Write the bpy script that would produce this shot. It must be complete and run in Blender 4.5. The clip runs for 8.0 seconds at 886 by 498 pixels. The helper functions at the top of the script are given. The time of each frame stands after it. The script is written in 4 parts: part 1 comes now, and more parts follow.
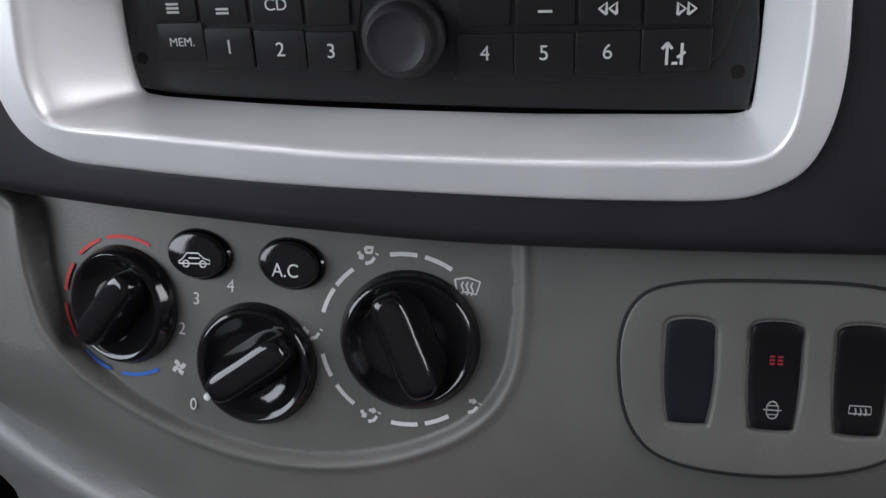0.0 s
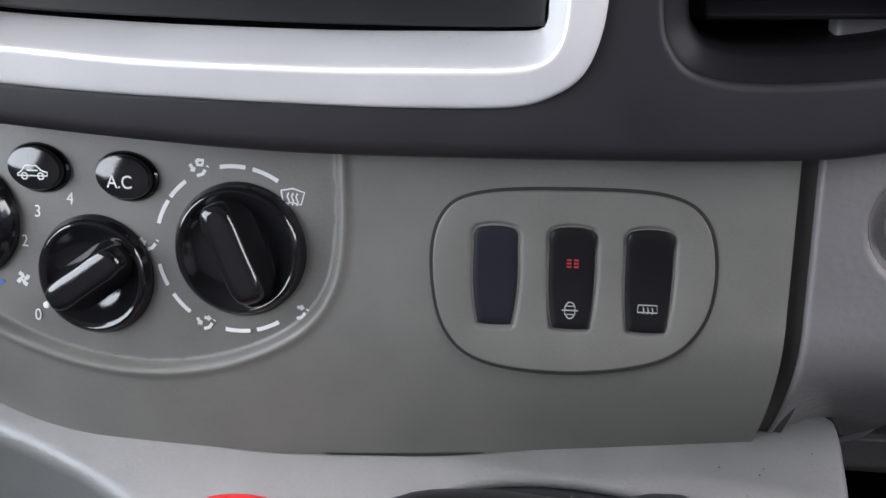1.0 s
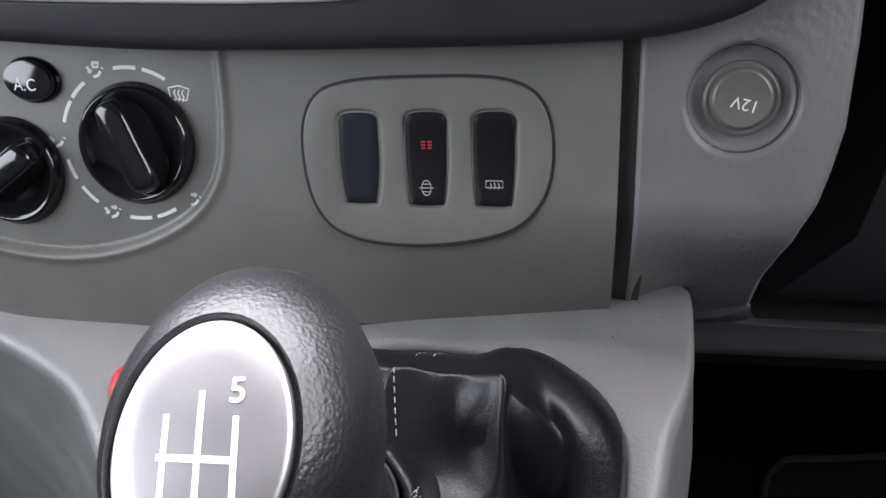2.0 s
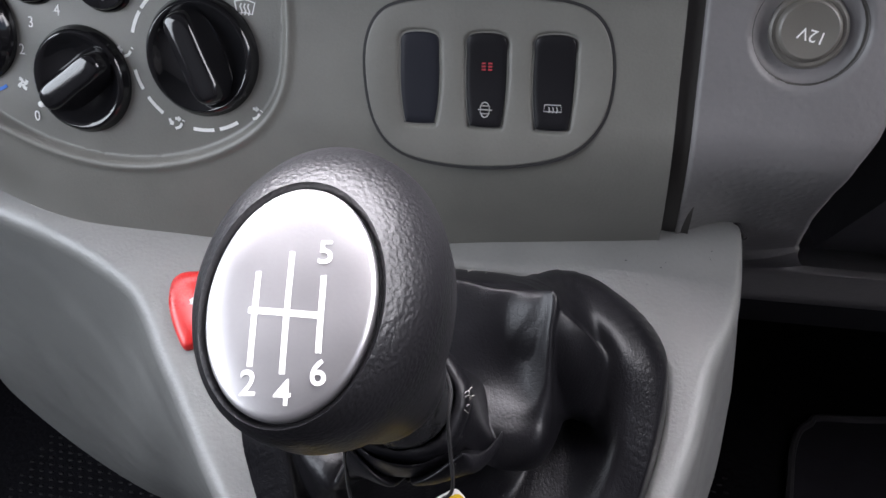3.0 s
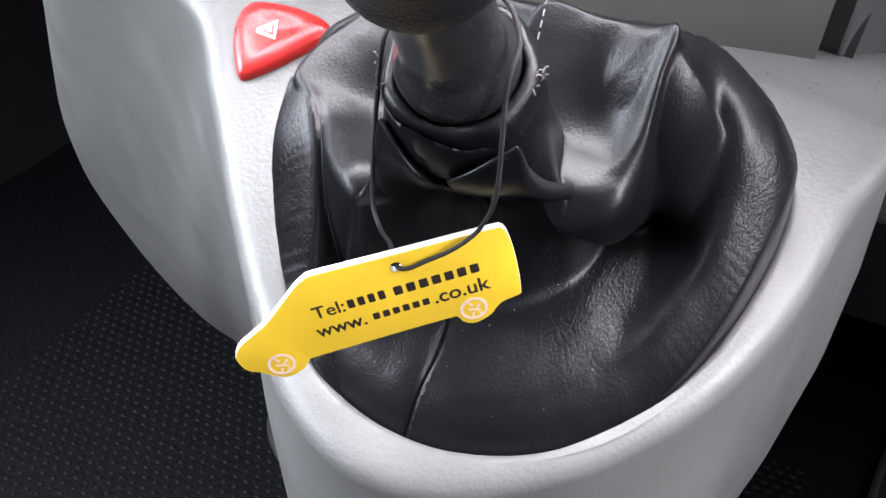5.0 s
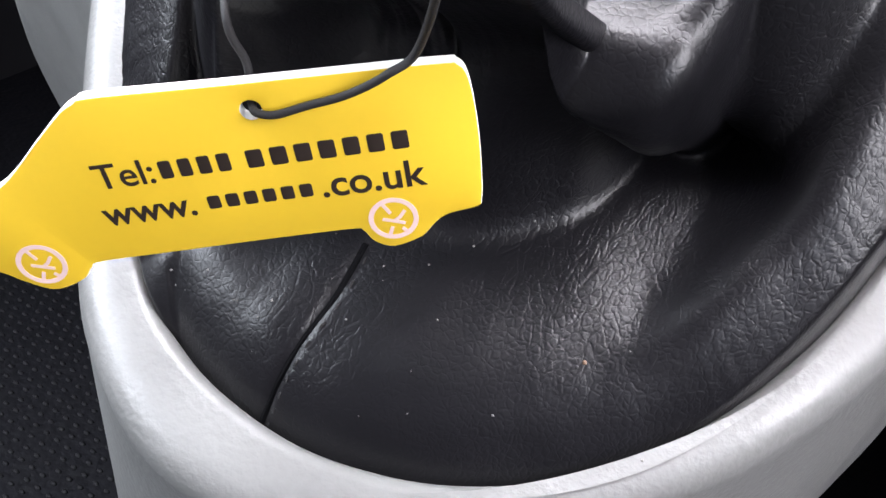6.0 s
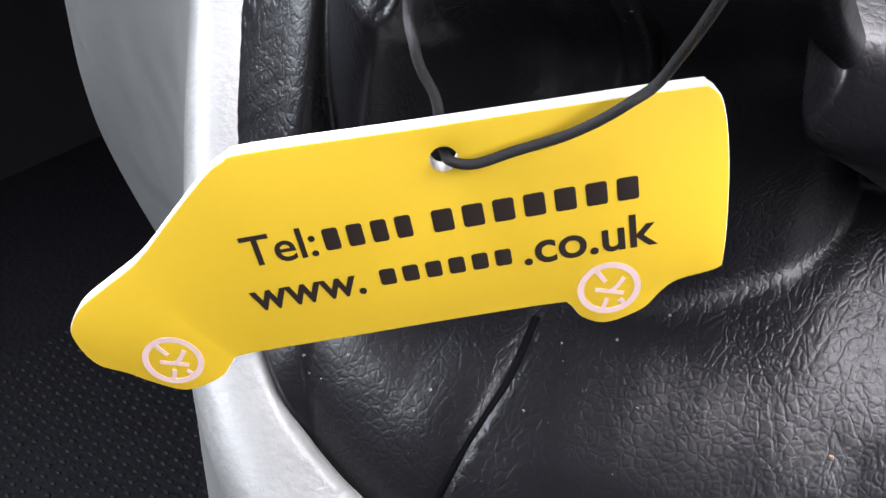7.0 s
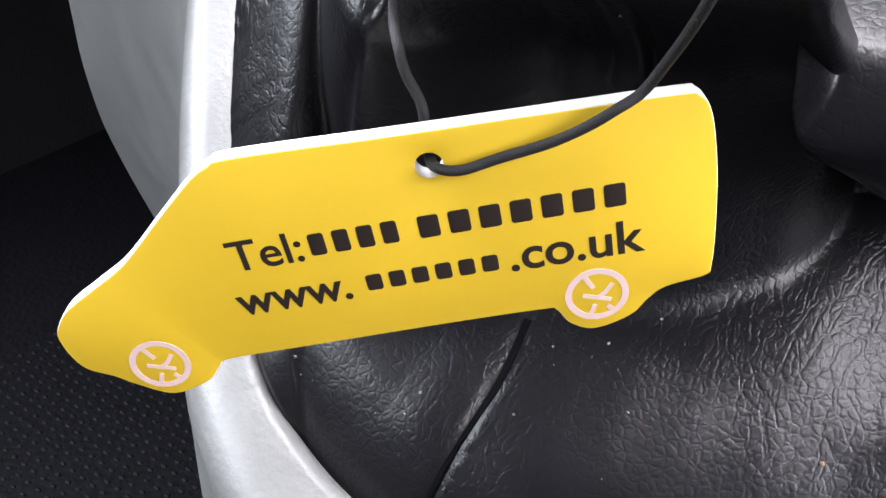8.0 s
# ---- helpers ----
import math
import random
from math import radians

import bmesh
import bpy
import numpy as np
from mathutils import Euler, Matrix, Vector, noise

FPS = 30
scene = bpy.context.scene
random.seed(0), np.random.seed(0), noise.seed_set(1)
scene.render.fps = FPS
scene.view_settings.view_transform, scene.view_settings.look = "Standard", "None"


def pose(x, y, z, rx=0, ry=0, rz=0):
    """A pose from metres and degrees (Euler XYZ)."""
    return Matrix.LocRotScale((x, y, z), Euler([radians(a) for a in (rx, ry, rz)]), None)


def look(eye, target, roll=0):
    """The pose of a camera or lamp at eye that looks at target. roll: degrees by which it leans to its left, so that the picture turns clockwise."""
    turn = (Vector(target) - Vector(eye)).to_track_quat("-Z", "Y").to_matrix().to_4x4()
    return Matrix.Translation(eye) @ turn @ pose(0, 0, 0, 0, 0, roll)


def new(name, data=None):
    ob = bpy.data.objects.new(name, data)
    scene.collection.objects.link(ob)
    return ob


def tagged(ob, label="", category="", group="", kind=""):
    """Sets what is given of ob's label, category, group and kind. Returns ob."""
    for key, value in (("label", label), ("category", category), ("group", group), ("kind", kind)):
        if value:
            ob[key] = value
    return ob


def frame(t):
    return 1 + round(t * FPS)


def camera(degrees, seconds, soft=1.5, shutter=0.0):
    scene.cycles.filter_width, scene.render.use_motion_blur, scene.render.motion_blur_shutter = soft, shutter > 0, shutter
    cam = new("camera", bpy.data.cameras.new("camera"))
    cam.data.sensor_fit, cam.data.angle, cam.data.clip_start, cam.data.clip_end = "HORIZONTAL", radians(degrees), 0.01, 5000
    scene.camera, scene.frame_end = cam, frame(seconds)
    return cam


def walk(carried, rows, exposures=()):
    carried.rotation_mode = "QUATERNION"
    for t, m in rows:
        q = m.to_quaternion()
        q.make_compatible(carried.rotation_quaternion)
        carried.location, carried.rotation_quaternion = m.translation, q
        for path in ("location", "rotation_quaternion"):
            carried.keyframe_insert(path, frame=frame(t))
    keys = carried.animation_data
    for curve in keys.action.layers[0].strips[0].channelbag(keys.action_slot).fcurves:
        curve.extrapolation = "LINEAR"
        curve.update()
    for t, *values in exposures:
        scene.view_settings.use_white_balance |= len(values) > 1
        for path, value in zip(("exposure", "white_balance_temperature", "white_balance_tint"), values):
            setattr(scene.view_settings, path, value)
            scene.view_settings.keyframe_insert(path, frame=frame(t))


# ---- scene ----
from mathutils.bvhtree import BVHTree

cam = camera(56.0, 8.0)
PATH = [
    (0, (0.047, 0.024, 0.915), (-0.314, 1.776, 0.021), -3.6),
    (0.5, (0.04, 0.017, 0.902), (-0.342, 1.733, -0.052), -3.2),
    (1, (0.095, 0.008, 0.901), (-0.174, 1.748, -0.047), -2.0),
    (1.5, (0.147, 0.006, 0.896), (-0.186, 1.72, -0.079), -4.9),
    (2, (0.154, -0.02, 0.896), (-0.166, 1.638, -0.176), -4.5),
    (2.2, (0.152, -0.024, 0.897), (-0.203, 1.588, -0.231), -4.9),
    (3.3, (0.148, -0.0335, 0.885), (-0.258, 1.538, -0.3), -3.7),
    (3.5, (0.146, -0.035, 0.88), (-0.274, 1.507, -0.323), -4.2),
    (4, (0.142, -0.046, 0.864), (-0.304, 1.394, -0.45), -2.6),
    (4.5, (0.159, -0.053, 0.846), (-0.305, 1.387, -0.462), 0.8),
    (4.7, (0.16, -0.048, 0.833), (-0.403, 1.387, -0.442), 0.4),
    (5.8, (0.156, 0.027, 0.752), (-0.511, 1.459, -0.475), 9.5),
    (6, (0.151, 0.033, 0.743), (-0.479, 1.445, -0.526), 11.4),
    (6.5, (0.133, 0.037, 0.73), (-0.569, 1.452, -0.497), 7.9),
    (7, (0.126, 0.04, 0.728), (-0.645, 1.462, -0.449), 6.5),
    (7.5, (0.126, 0.043, 0.725), (-0.647, 1.452, -0.465), 6.7),
    (8, (0.127, 0.042, 0.729), (-0.649, 1.448, -0.463), 6.5),
]
walk(cam, [(t, look(eye, target, roll)) for t, eye, target, roll in PATH],
     exposures=[(0.0, -0.7), (0.5, -0.46), (1.0, 0.12), (1.5, 0.32), (2.0, -0.12), (3.5, -0.1), (4.0, 0.24), (4.5, 0.76), (6.0, 0.84), (6.6, 0.78), (8.0, 0.72)])

# ---- world and light: daylight through the windscreen and the side windows of the cab ----
world = bpy.data.worlds.new("sky")
scene.world = world
world.use_nodes = True
wn, wl = world.node_tree.nodes, world.node_tree.links
sky = wn.new("ShaderNodeTexSky")
sky.sky_type = "NISHITA"
sky.sun_disc = False
sky.sun_elevation, sky.sun_rotation = radians(50), radians(150)
wl.new(sky.outputs["Color"], wn["Background"].inputs["Color"])
wn["Background"].inputs["Strength"].default_value = 0.15


def window_lamp(name, eye, target, size_x, size_y, watts, colour):
    d = bpy.data.lights.new(name, "AREA")
    d.shape, d.size, d.size_y, d.energy, d.color = "RECTANGLE", size_x, size_y, watts, colour
    ob = new(name, d)
    ob.matrix_world = look(eye, target)
    return ob


window_lamp("windscreen_light", (0.0, 0.57, 1.37), (0.0, 0.04, 0.71), 1.6, 0.86, 110, (0.965, 0.93, 1.0))
window_lamp("left_window_light", (-0.95, -0.30, 1.20), (0.0, -0.10, 0.90), 1.30, 0.56, 27, (0.86, 0.91, 1.0))
window_lamp("right_window_light", (0.95, 0.15, 1.22), (0.1, 0.15, 0.70), 0.60, 0.55, 13, (0.98, 0.95, 1.0))


# ---- materials ----
def material(name, base, rough=0.5, metal=0.0, spread=0.08, fine=900.0, coarse=40.0, bump=0.15, cells=False,
             depth=0.0003, coat=0.0, rough_spread=0.08, spec=0.5, creases=0.0):
    """A surface with colour and gloss varied at two scales, and a fine relief."""
    m = bpy.data.materials.new(name)
    m.use_nodes = True
    n, l = m.node_tree.nodes, m.node_tree.links
    b = n["Principled BSDF"]
    b.inputs["Metallic"].default_value = metal
    b.inputs["Coat Weight"].default_value = coat
    b.inputs["Specular IOR Level"].default_value = spec
    tc = n.new("ShaderNodeTexCoord")
    big, small = n.new("ShaderNodeTexNoise"), n.new("ShaderNodeTexNoise")
    big.inputs["Scale"].default_value, big.inputs["Detail"].default_value = coarse, 4
    small.inputs["Scale"].default_value, small.inputs["Detail"].default_value = fine, 3
    for t in (big, small):
        l.new(tc.outputs["Object"], t.inputs["Vector"])
    add = n.new("ShaderNodeMath")
    add.operation = "MULTIPLY_ADD"
    l.new(small.outputs["Fac"], add.inputs[0])
    add.inputs[1].default_value = 0.4
    l.new(big.outputs["Fac"], add.inputs[2])
    ramp = n.new("ShaderNodeMapRange")
    l.new(add.outputs[0], ramp.inputs["Value"])
    ramp.inputs["From Min"].default_value, ramp.inputs["From Max"].default_value = 0.4, 1.0
    ramp.inputs["To Min"].default_value, ramp.inputs["To Max"].default_value = 1 - spread, 1 + spread
    mix = n.new("ShaderNodeVectorMath")
    mix.operation = "SCALE"
    mix.inputs[0].default_value = base
    l.new(ramp.outputs["Result"], mix.inputs["Scale"])
    l.new(mix.outputs["Vector"], b.inputs["Base Color"])
    rr = n.new("ShaderNodeMapRange")
    l.new(add.outputs[0], rr.inputs["Value"])
    rr.inputs["From Min"].default_value, rr.inputs["From Max"].default_value = 0.4, 1.0
    rr.inputs["To Min"].default_value = max(0.02, rough - rough_spread)
    rr.inputs["To Max"].default_value = min(1.0, rough + rough_spread)
    l.new(rr.outputs["Result"], b.inputs["Roughness"])
    if bump:
        bp = n.new("ShaderNodeBump")
        bp.inputs["Strength"].default_value, bp.inputs["Distance"].default_value = bump, depth
        if cells:
            v = n.new("ShaderNodeTexVoronoi")
            v.feature = "SMOOTH_F1"
            v.inputs["Scale"].default_value = fine * 0.6
            warp = n.new("ShaderNodeMixRGB")
            warp.inputs["Fac"].default_value = 1.3 / fine
            l.new(tc.outputs["Object"], warp.inputs[1])
            l.new(small.outputs["Color"], warp.inputs[2])
            l.new(warp.outputs[0], v.inputs["Vector"])
            l.new(v.outputs["Distance"], bp.inputs["Height"])
        else:
            l.new(small.outputs["Fac"], bp.inputs["Height"])
        if creases:
            # fine wrinkles between plates of skin, drawn out by a slow warp
            w = n.new("ShaderNodeTexNoise")
            w.inputs["Scale"].default_value, w.inputs["Detail"].default_value = creases * 0.35, 2
            l.new(tc.outputs["Object"], w.inputs["Vector"])
            shift = n.new("ShaderNodeVectorMath")
            shift.operation = "MULTIPLY_ADD"
            l.new(w.outputs["Color"], shift.inputs[0])
            shift.inputs[1].default_value = (1.6 / creases,) * 3
            l.new(tc.outputs["Object"], shift.inputs[2])
            edge = n.new("ShaderNodeTexVoronoi")
            edge.feature = "DISTANCE_TO_EDGE"
            edge.inputs["Scale"].default_value = creases
            l.new(shift.outputs[0], edge.inputs["Vector"])
            wide = n.new("ShaderNodeMapRange")
            wide.interpolation_type = "SMOOTHSTEP"
            wide.inputs["From Max"].default_value = 0.22
            l.new(edge.outputs["Distance"], wide.inputs["Value"])
            patch = n.new("ShaderNodeMath")
            patch.operation = "MULTIPLY"
            l.new(wide.outputs["Result"], patch.inputs[0])
            l.new(big.outputs["Fac"], patch.inputs[1])
            fold = n.new("ShaderNodeBump")
            fold.inputs["Strength"].default_value, fold.inputs["Distance"].default_value = 0.6, 0.00007
            l.new(patch.outputs[0], fold.inputs["Height"])
            l.new(fold.outputs["Normal"], bp.inputs["Normal"])
        l.new(bp.outputs["Normal"], b.inputs["Normal"])
    return m


GREY = material("grey_moulded_plastic", (0.156, 0.157, 0.152), 0.39, fine=620, bump=0.45, depth=0.0004, spread=0.1, rough_spread=0.12)
PANEL_GREY = material("olive_grey_moulded_plastic", (0.136, 0.133, 0.119), 0.46, fine=900, bump=0.4, depth=0.0003, spread=0.1, rough_spread=0.12)
GREY_GRAIN = material("grey_grained_plastic", (0.142, 0.136, 0.136), 0.44, fine=620, bump=0.42, cells=True, depth=0.0006)
BLACK = material("black_soft_plastic", (0.017, 0.015, 0.019), 0.6, fine=1500, bump=0.25, depth=0.0002, spread=0.15)
DARK = material("dark_gap_plastic", (0.012, 0.011, 0.012), 0.7, spread=0.2)
GLOSS = material("gloss_black_plastic", (0.008, 0.008, 0.009), 0.10, bump=0.03, rough_spread=0.04, spread=0.2)
SWITCH = material("black_switch_plastic", (0.008, 0.0075, 0.009), 0.45, spec=0.16, fine=1500, bump=0.15, depth=0.0002)
RADIO = material("charcoal_radio_plastic", (0.015, 0.0145, 0.016), 0.34, spec=0.4, fine=1500, bump=0.15, depth=0.0002)
BLANK = material("dark_blank_plastic", (0.013, 0.0135, 0.019), 0.5, spec=0.18, fine=1500, bump=0.2, depth=0.0002)
SILVER = material("silver_paint", (0.94, 0.93, 0.92), 0.36, metal=0.3, fine=2500, bump=0.0, spread=0.03)
BADGE = material("satin_metal", (0.44, 0.427, 0.432), 0.40, metal=0.9, fine=1800, bump=0.05, spread=0.05, coat=0.3)
WHITE = material("white_print", (0.72, 0.72, 0.70), 0.6, bump=0.0, spread=0.06)
RED_PRINT = material("red_print", (0.60, 0.05, 0.045), 0.6, bump=0.0, spread=0.1)
BLUE_PRINT = material("blue_print", (0.015, 0.13, 0.50), 0.6, bump=0.0, spread=0.1)
DIM_RED = material("dim_red_print", (0.30, 0.02, 0.03), 0.6, bump=0.0, spread=0.1)
FAINT = material("faint_grey_print", (0.40, 0.40, 0.39), 0.6, bump=0.0, spread=0.1)
RED = material("red_plastic", (0.50, 0.020, 0.018), 0.30, bump=0.06, depth=0.0002, rough_spread=0.08, spread=0.12)
KNOB = material("grained_black_rubber", (0.011, 0.0106, 0.012), 0.36, fine=2300, bump=0.45, cells=True, depth=0.0003, spread=0.15)
NECK = material("smooth_black_plastic", (0.016, 0.016, 0.017), 0.25, bump=0.08, spread=0.2)
LEATHER = material("black_leather", (0.0045, 0.0043, 0.0055), 0.37, fine=1400, bump=0.45, cells=True, depth=0.00009, coarse=60, spread=0.25, rough_spread=0.06, spec=0.32, creases=760)


def add_creases(m, scale, depth, stretch):
    """Fine creases in patches over the grain of a leather."""
    n, l = m.node_tree.nodes, m.node_tree.links
    tc, bsdf = n["Texture Coordinate"], n["Principled BSDF"]
    grain = bsdf.inputs["Normal"].links[0].from_node
    turn = n.new("ShaderNodeMapping")
    turn.inputs["Rotation"].default_value = (0, 0, radians(28))
    turn.inputs["Scale"].default_value = (1.0, stretch, 1.0)
    l.new(tc.outputs["Object"], turn.inputs["Vector"])
    warp = n.new("ShaderNodeTexNoise")
    warp.inputs["Scale"].default_value, warp.inputs["Detail"].default_value = 160, 3
    l.new(turn.outputs[0], warp.inputs["Vector"])
    mix = n.new("ShaderNodeMixRGB")
    mix.inputs["Fac"].default_value = 0.012
    l.new(turn.outputs[0], mix.inputs[1])
    l.new(warp.outputs["Color"], mix.inputs[2])
    vor = n.new("ShaderNodeTexVoronoi")
    vor.feature = "DISTANCE_TO_EDGE"
    vor.inputs["Scale"].default_value = scale
    l.new(mix.outputs[0], vor.inputs["Vector"])
    line = n.new("ShaderNodeMapRange")
    l.new(vor.outputs["Distance"], line.inputs["Value"])
    line.inputs["From Max"].default_value = 0.16
    patch = n.new("ShaderNodeTexNoise")
    patch.inputs["Scale"].default_value, patch.inputs["Detail"].default_value = 32, 2
    l.new(tc.outputs["Object"], patch.inputs["Vector"])
    where = n.new("ShaderNodeMapRange")
    l.new(patch.outputs["Fac"], where.inputs["Value"])
    where.inputs["From Min"].default_value, where.inputs["From Max"].default_value = 0.42, 0.62
    where.inputs["To Min"].default_value, where.inputs["To Max"].default_value = 0.06, 0.6
    bp = n.new("ShaderNodeBump")
    bp.inputs["Distance"].default_value = depth
    l.new(where.outputs["Result"], bp.inputs["Strength"])
    l.new(line.outputs["Result"], bp.inputs["Height"])
    l.new(grain.outputs["Normal"], bp.inputs["Normal"])
    l.new(bp.outputs["Normal"], bsdf.inputs["Normal"])


add_creases(LEATHER, 430, 0.00007, 0.5)
THREAD = material("grey_thread", (0.22, 0.21, 0.20), 0.9, bump=0.0)
YELLOW = material("yellow_printed_card", (0.80, 0.53, 0.028), 0.5, fine=700, bump=0.02, spread=0.04)
CARD = material("white_card_core", (0.78, 0.76, 0.72), 0.8, fine=1200, bump=0.1, spread=0.05)
INK = material("black_ink", (0.022, 0.014, 0.010), 0.5, bump=0.0)
PALE_INK = material("pale_pink_ink", (0.76, 0.56, 0.52), 0.5, bump=0.0, spread=0.05)
CORD = material("black_elastic_cord", (0.012, 0.011, 0.012), 0.75, fine=4000, bump=0.6, depth=0.0002)
SEAM = material("black_seam_leather", (0.002, 0.002, 0.0025), 0.8, spec=0.06, bump=0.0)
CRUMB = material("tan_crumb", (0.13, 0.08, 0.05), 0.85, fine=3000, bump=0.3, spread=0.3)
CARPET = material("dark_rubber_floor", (0.0045, 0.0042, 0.007), 0.7, spec=0.3, fine=240, bump=0.8, cells=True, depth=0.0015, spread=0.3)
STUD = material("worn_rubber_studs", (0.0055, 0.0053, 0.0075), 0.62, fine=700, bump=0.3, spread=0.3)
# mat rim's highlight is put into the colour, greyer than black rubber
MAT_RIM = material("highlit_rubber_edge", (0.075, 0.073, 0.077), 0.45, fine=900, bump=0.2, spread=0.2)
MAT = material("dark_carpet_mat", (0.030, 0.0285, 0.037), 0.85, fine=600, bump=0.8, depth=0.002, spread=0.3)
LINING = material("grey_cab_lining", (0.22, 0.21, 0.21), 0.85, fine=500, bump=0.2)
TRIM = material("dark_grey_trim", (0.055, 0.054, 0.060), 0.8, fine=500, bump=0.2)
# brown-grey holds the shade in the socket ring; also colours the panel joint
RING_SHADE_JOINT = material("shaded_ring_and_joint_plastic", (0.032, 0.029, 0.026), 0.5, fine=1400, bump=0.1, depth=0.0002)
DASH_GREY = material("dark_grey_dash_plastic", (0.06, 0.058, 0.064), 0.6, fine=700, bump=0.3, depth=0.0003)
CAPGREY = material("socket_cap_plastic", (0.115, 0.107, 0.094), 0.42, fine=1400, bump=0.1, depth=0.0002)


# ---- geometry helpers ----
def frame_of(o, u, v, n):
    m = Matrix((u, v, n)).transposed().to_4x4()
    m.translation = o
    return m


PANEL = frame_of((0.1, 0.2415, 0.765), (1, 0, 0), (0, 0.2874, 0.9578), (0, -0.9578, 0.2874))
POD = frame_of((0.09, 0.17, 0.66365), (0.9989, 0.0190, -0.0422), (0, 0.9118, 0.4104), (0.0463, -0.4100, 0.9109))
FASC = frame_of((0, 0.24, 0.83), (1, 0, 0), (0, 0.0499, 0.9988), (0, -0.9988, 0.0499))
TAG = frame_of((0.0925, 0.1011, 0.6888), (0.7935, 0.5464, 0.2677), (-0.2405, -0.1226, 0.9629), (0.559, -0.8285, 0.0341))


def part(name, bm, mat, parent=None, label="", m=None, smooth=38):
    """One mesh, in the frame of its parent (or at m)."""
    me = bpy.data.meshes.new(name)
    bmesh.ops.recalc_face_normals(bm, faces=bm.faces)
    bm.to_mesh(me)
    bm.free()
    me.materials.append(mat)
    for p in me.polygons:
        p.use_smooth = True
    me.set_sharp_from_angle(angle=radians(smooth))
    ob = new(name, me)
    if parent:
        ob.parent = parent
    if m:
        ob.matrix_basis = m
    if label:
        ob["label"] = label
    return ob


def thing(name, m, label, category, group=""):
    ob = new(name)
    ob.empty_display_size = 0.01
    ob.matrix_basis = m
    return tagged(ob, label, category, group)


def at(u, v, h=0.0, rot=0.0):
    """A place in a frame, in millimetres and degrees."""
    return Matrix.Translation((u / 1000, v / 1000, h / 1000)) @ Matrix.Rotation(radians(rot), 4, "Z")


def spline(points, per=8, closed=True):
    """A Catmull-Rom curve through a few control points."""
    p = np.array(points, float)
    n = len(p)
    out = []
    for i in range(n if closed else n - 1):
        if closed:
            a, b, c, d = p[i - 1], p[i], p[(i + 1) % n], p[(i + 2) % n]
        else:
            a, b, c, d = p[max(i - 1, 0)], p[i], p[i + 1], p[min(i + 2, n - 1)]
        for k in range(per):
            t = k / per
            out.append(0.5 * (2 * b + (c - a) * t + (2 * a - 5 * b + 4 * c - d) * t * t + (3 * b - a - 3 * c + d) * t ** 3))
    if not closed:
        out.append(p[-1])
    return np.array(out)


def rrect(w, h, r, seg=6, x=0.0, y=0.0):
    out = []
    for cx, cy, a0 in ((w / 2 - r, h / 2 - r, 0), (-w / 2 + r, h / 2 - r, 90), (-w / 2 + r, -h / 2 + r, 180), (w / 2 - r, -h / 2 + r, 270)):
        for k in range(seg + 1):
            a = radians(a0 + 90 * k / seg)
            out.append((x + cx + r * math.cos(a), y + cy + r * math.sin(a)))
    return np.array(out)


def circle(r, n=48, x=0.0, y=0.0, ry=None):
    return np.array([(x + r * math.cos(2 * math.pi * k / n), y + (ry or r) * math.sin(2 * math.pi * k / n)) for k in range(n)])


def offset(loop, d):
    """A closed outline moved inwards by d (counter-clockwise outlines)."""
    e = np.roll(loop, -1, 0) - np.roll(loop, 1, 0)
    e /= np.linalg.norm(e, axis=1)[:, None] + 1e-12
    return loop + np.stack((-e[:, 1], e[:, 0]), 1) * d


def ring(bm, loop, h):
    h = np.broadcast_to(h, len(loop))
    return [bm.verts.new((x / 1000, y / 1000, z / 1000)) for (x, y), z in zip(loop, h)]


def ring3(bm, pts):
    return [bm.verts.new(p) for p in pts]


def bridge(bm, a, b, closed=True):
    n = len(a)
    for i in range(n if closed else n - 1):
        j = (i + 1) % n
        bm.faces.new((a[i], a[j], b[j], b[i]))


def loft(bm, rings, cap_first=False, cap_last=False, closed=True):
    for a, b in zip(rings[:-1], rings[1:]):
        bridge(bm, a, b, closed)
    if cap_first:
        bm.faces.new(rings[0])
    if cap_last:
        bm.faces.new(rings[-1])


def fill(bm, loops):
    """A flat face within the first loop, with the others as holes."""
    edges = []
    for l in loops:
        for i in range(len(l)):
            e = bm.edges.get((l[i], l[(i + 1) % len(l)])) or bm.edges.new((l[i], l[(i + 1) % len(l)]))
            edges.append(e)
    bmesh.ops.triangle_fill(bm, use_beauty=True, use_dissolve=False, edges=edges, normal=(0, 0, 1))


def plate(outline, top, depth, bevel, holes=(), hole_bevel=None, seg=4, hole_depth=None):
    """A plate with rounded edges: outline in mm, its face at height top, going down by depth; holes go through."""
    bm = bmesh.new()
    inner = []
    for k in range(seg + 1):
        a = math.pi / 2 * k / seg
        inner.append(ring(bm, offset(outline, bevel * (1 - math.sin(a))), top - bevel * (1 - math.cos(a))))
    low = ring(bm, outline, top - depth)
    loft(bm, inner + [low])
    tops = [inner[0]]
    for hole in holes:
        hb = bevel if hole_bevel is None else hole_bevel
        rings = []
        for k in range(seg + 1):
            a = math.pi / 2 * k / seg
            rings.append(ring(bm, offset(hole, -hb * (1 - math.sin(a))), top - hb * (1 - math.cos(a))))
        rings.append(ring(bm, hole, top - (hole_depth or depth)))
        loft(bm, rings)
        tops.append(rings[0])
    fill(bm, tops)
    return bm


def lathe(profile, n=48, sx=1.0, sy=1.0, cap=True):
    """Turns (radius, height) pairs, in mm, round the z axis."""
    bm = bmesh.new()
    rings = [ring(bm, circle(r, n) * (sx, sy), h) for r, h in profile]
    loft(bm, rings, cap_last=cap)
    return bm


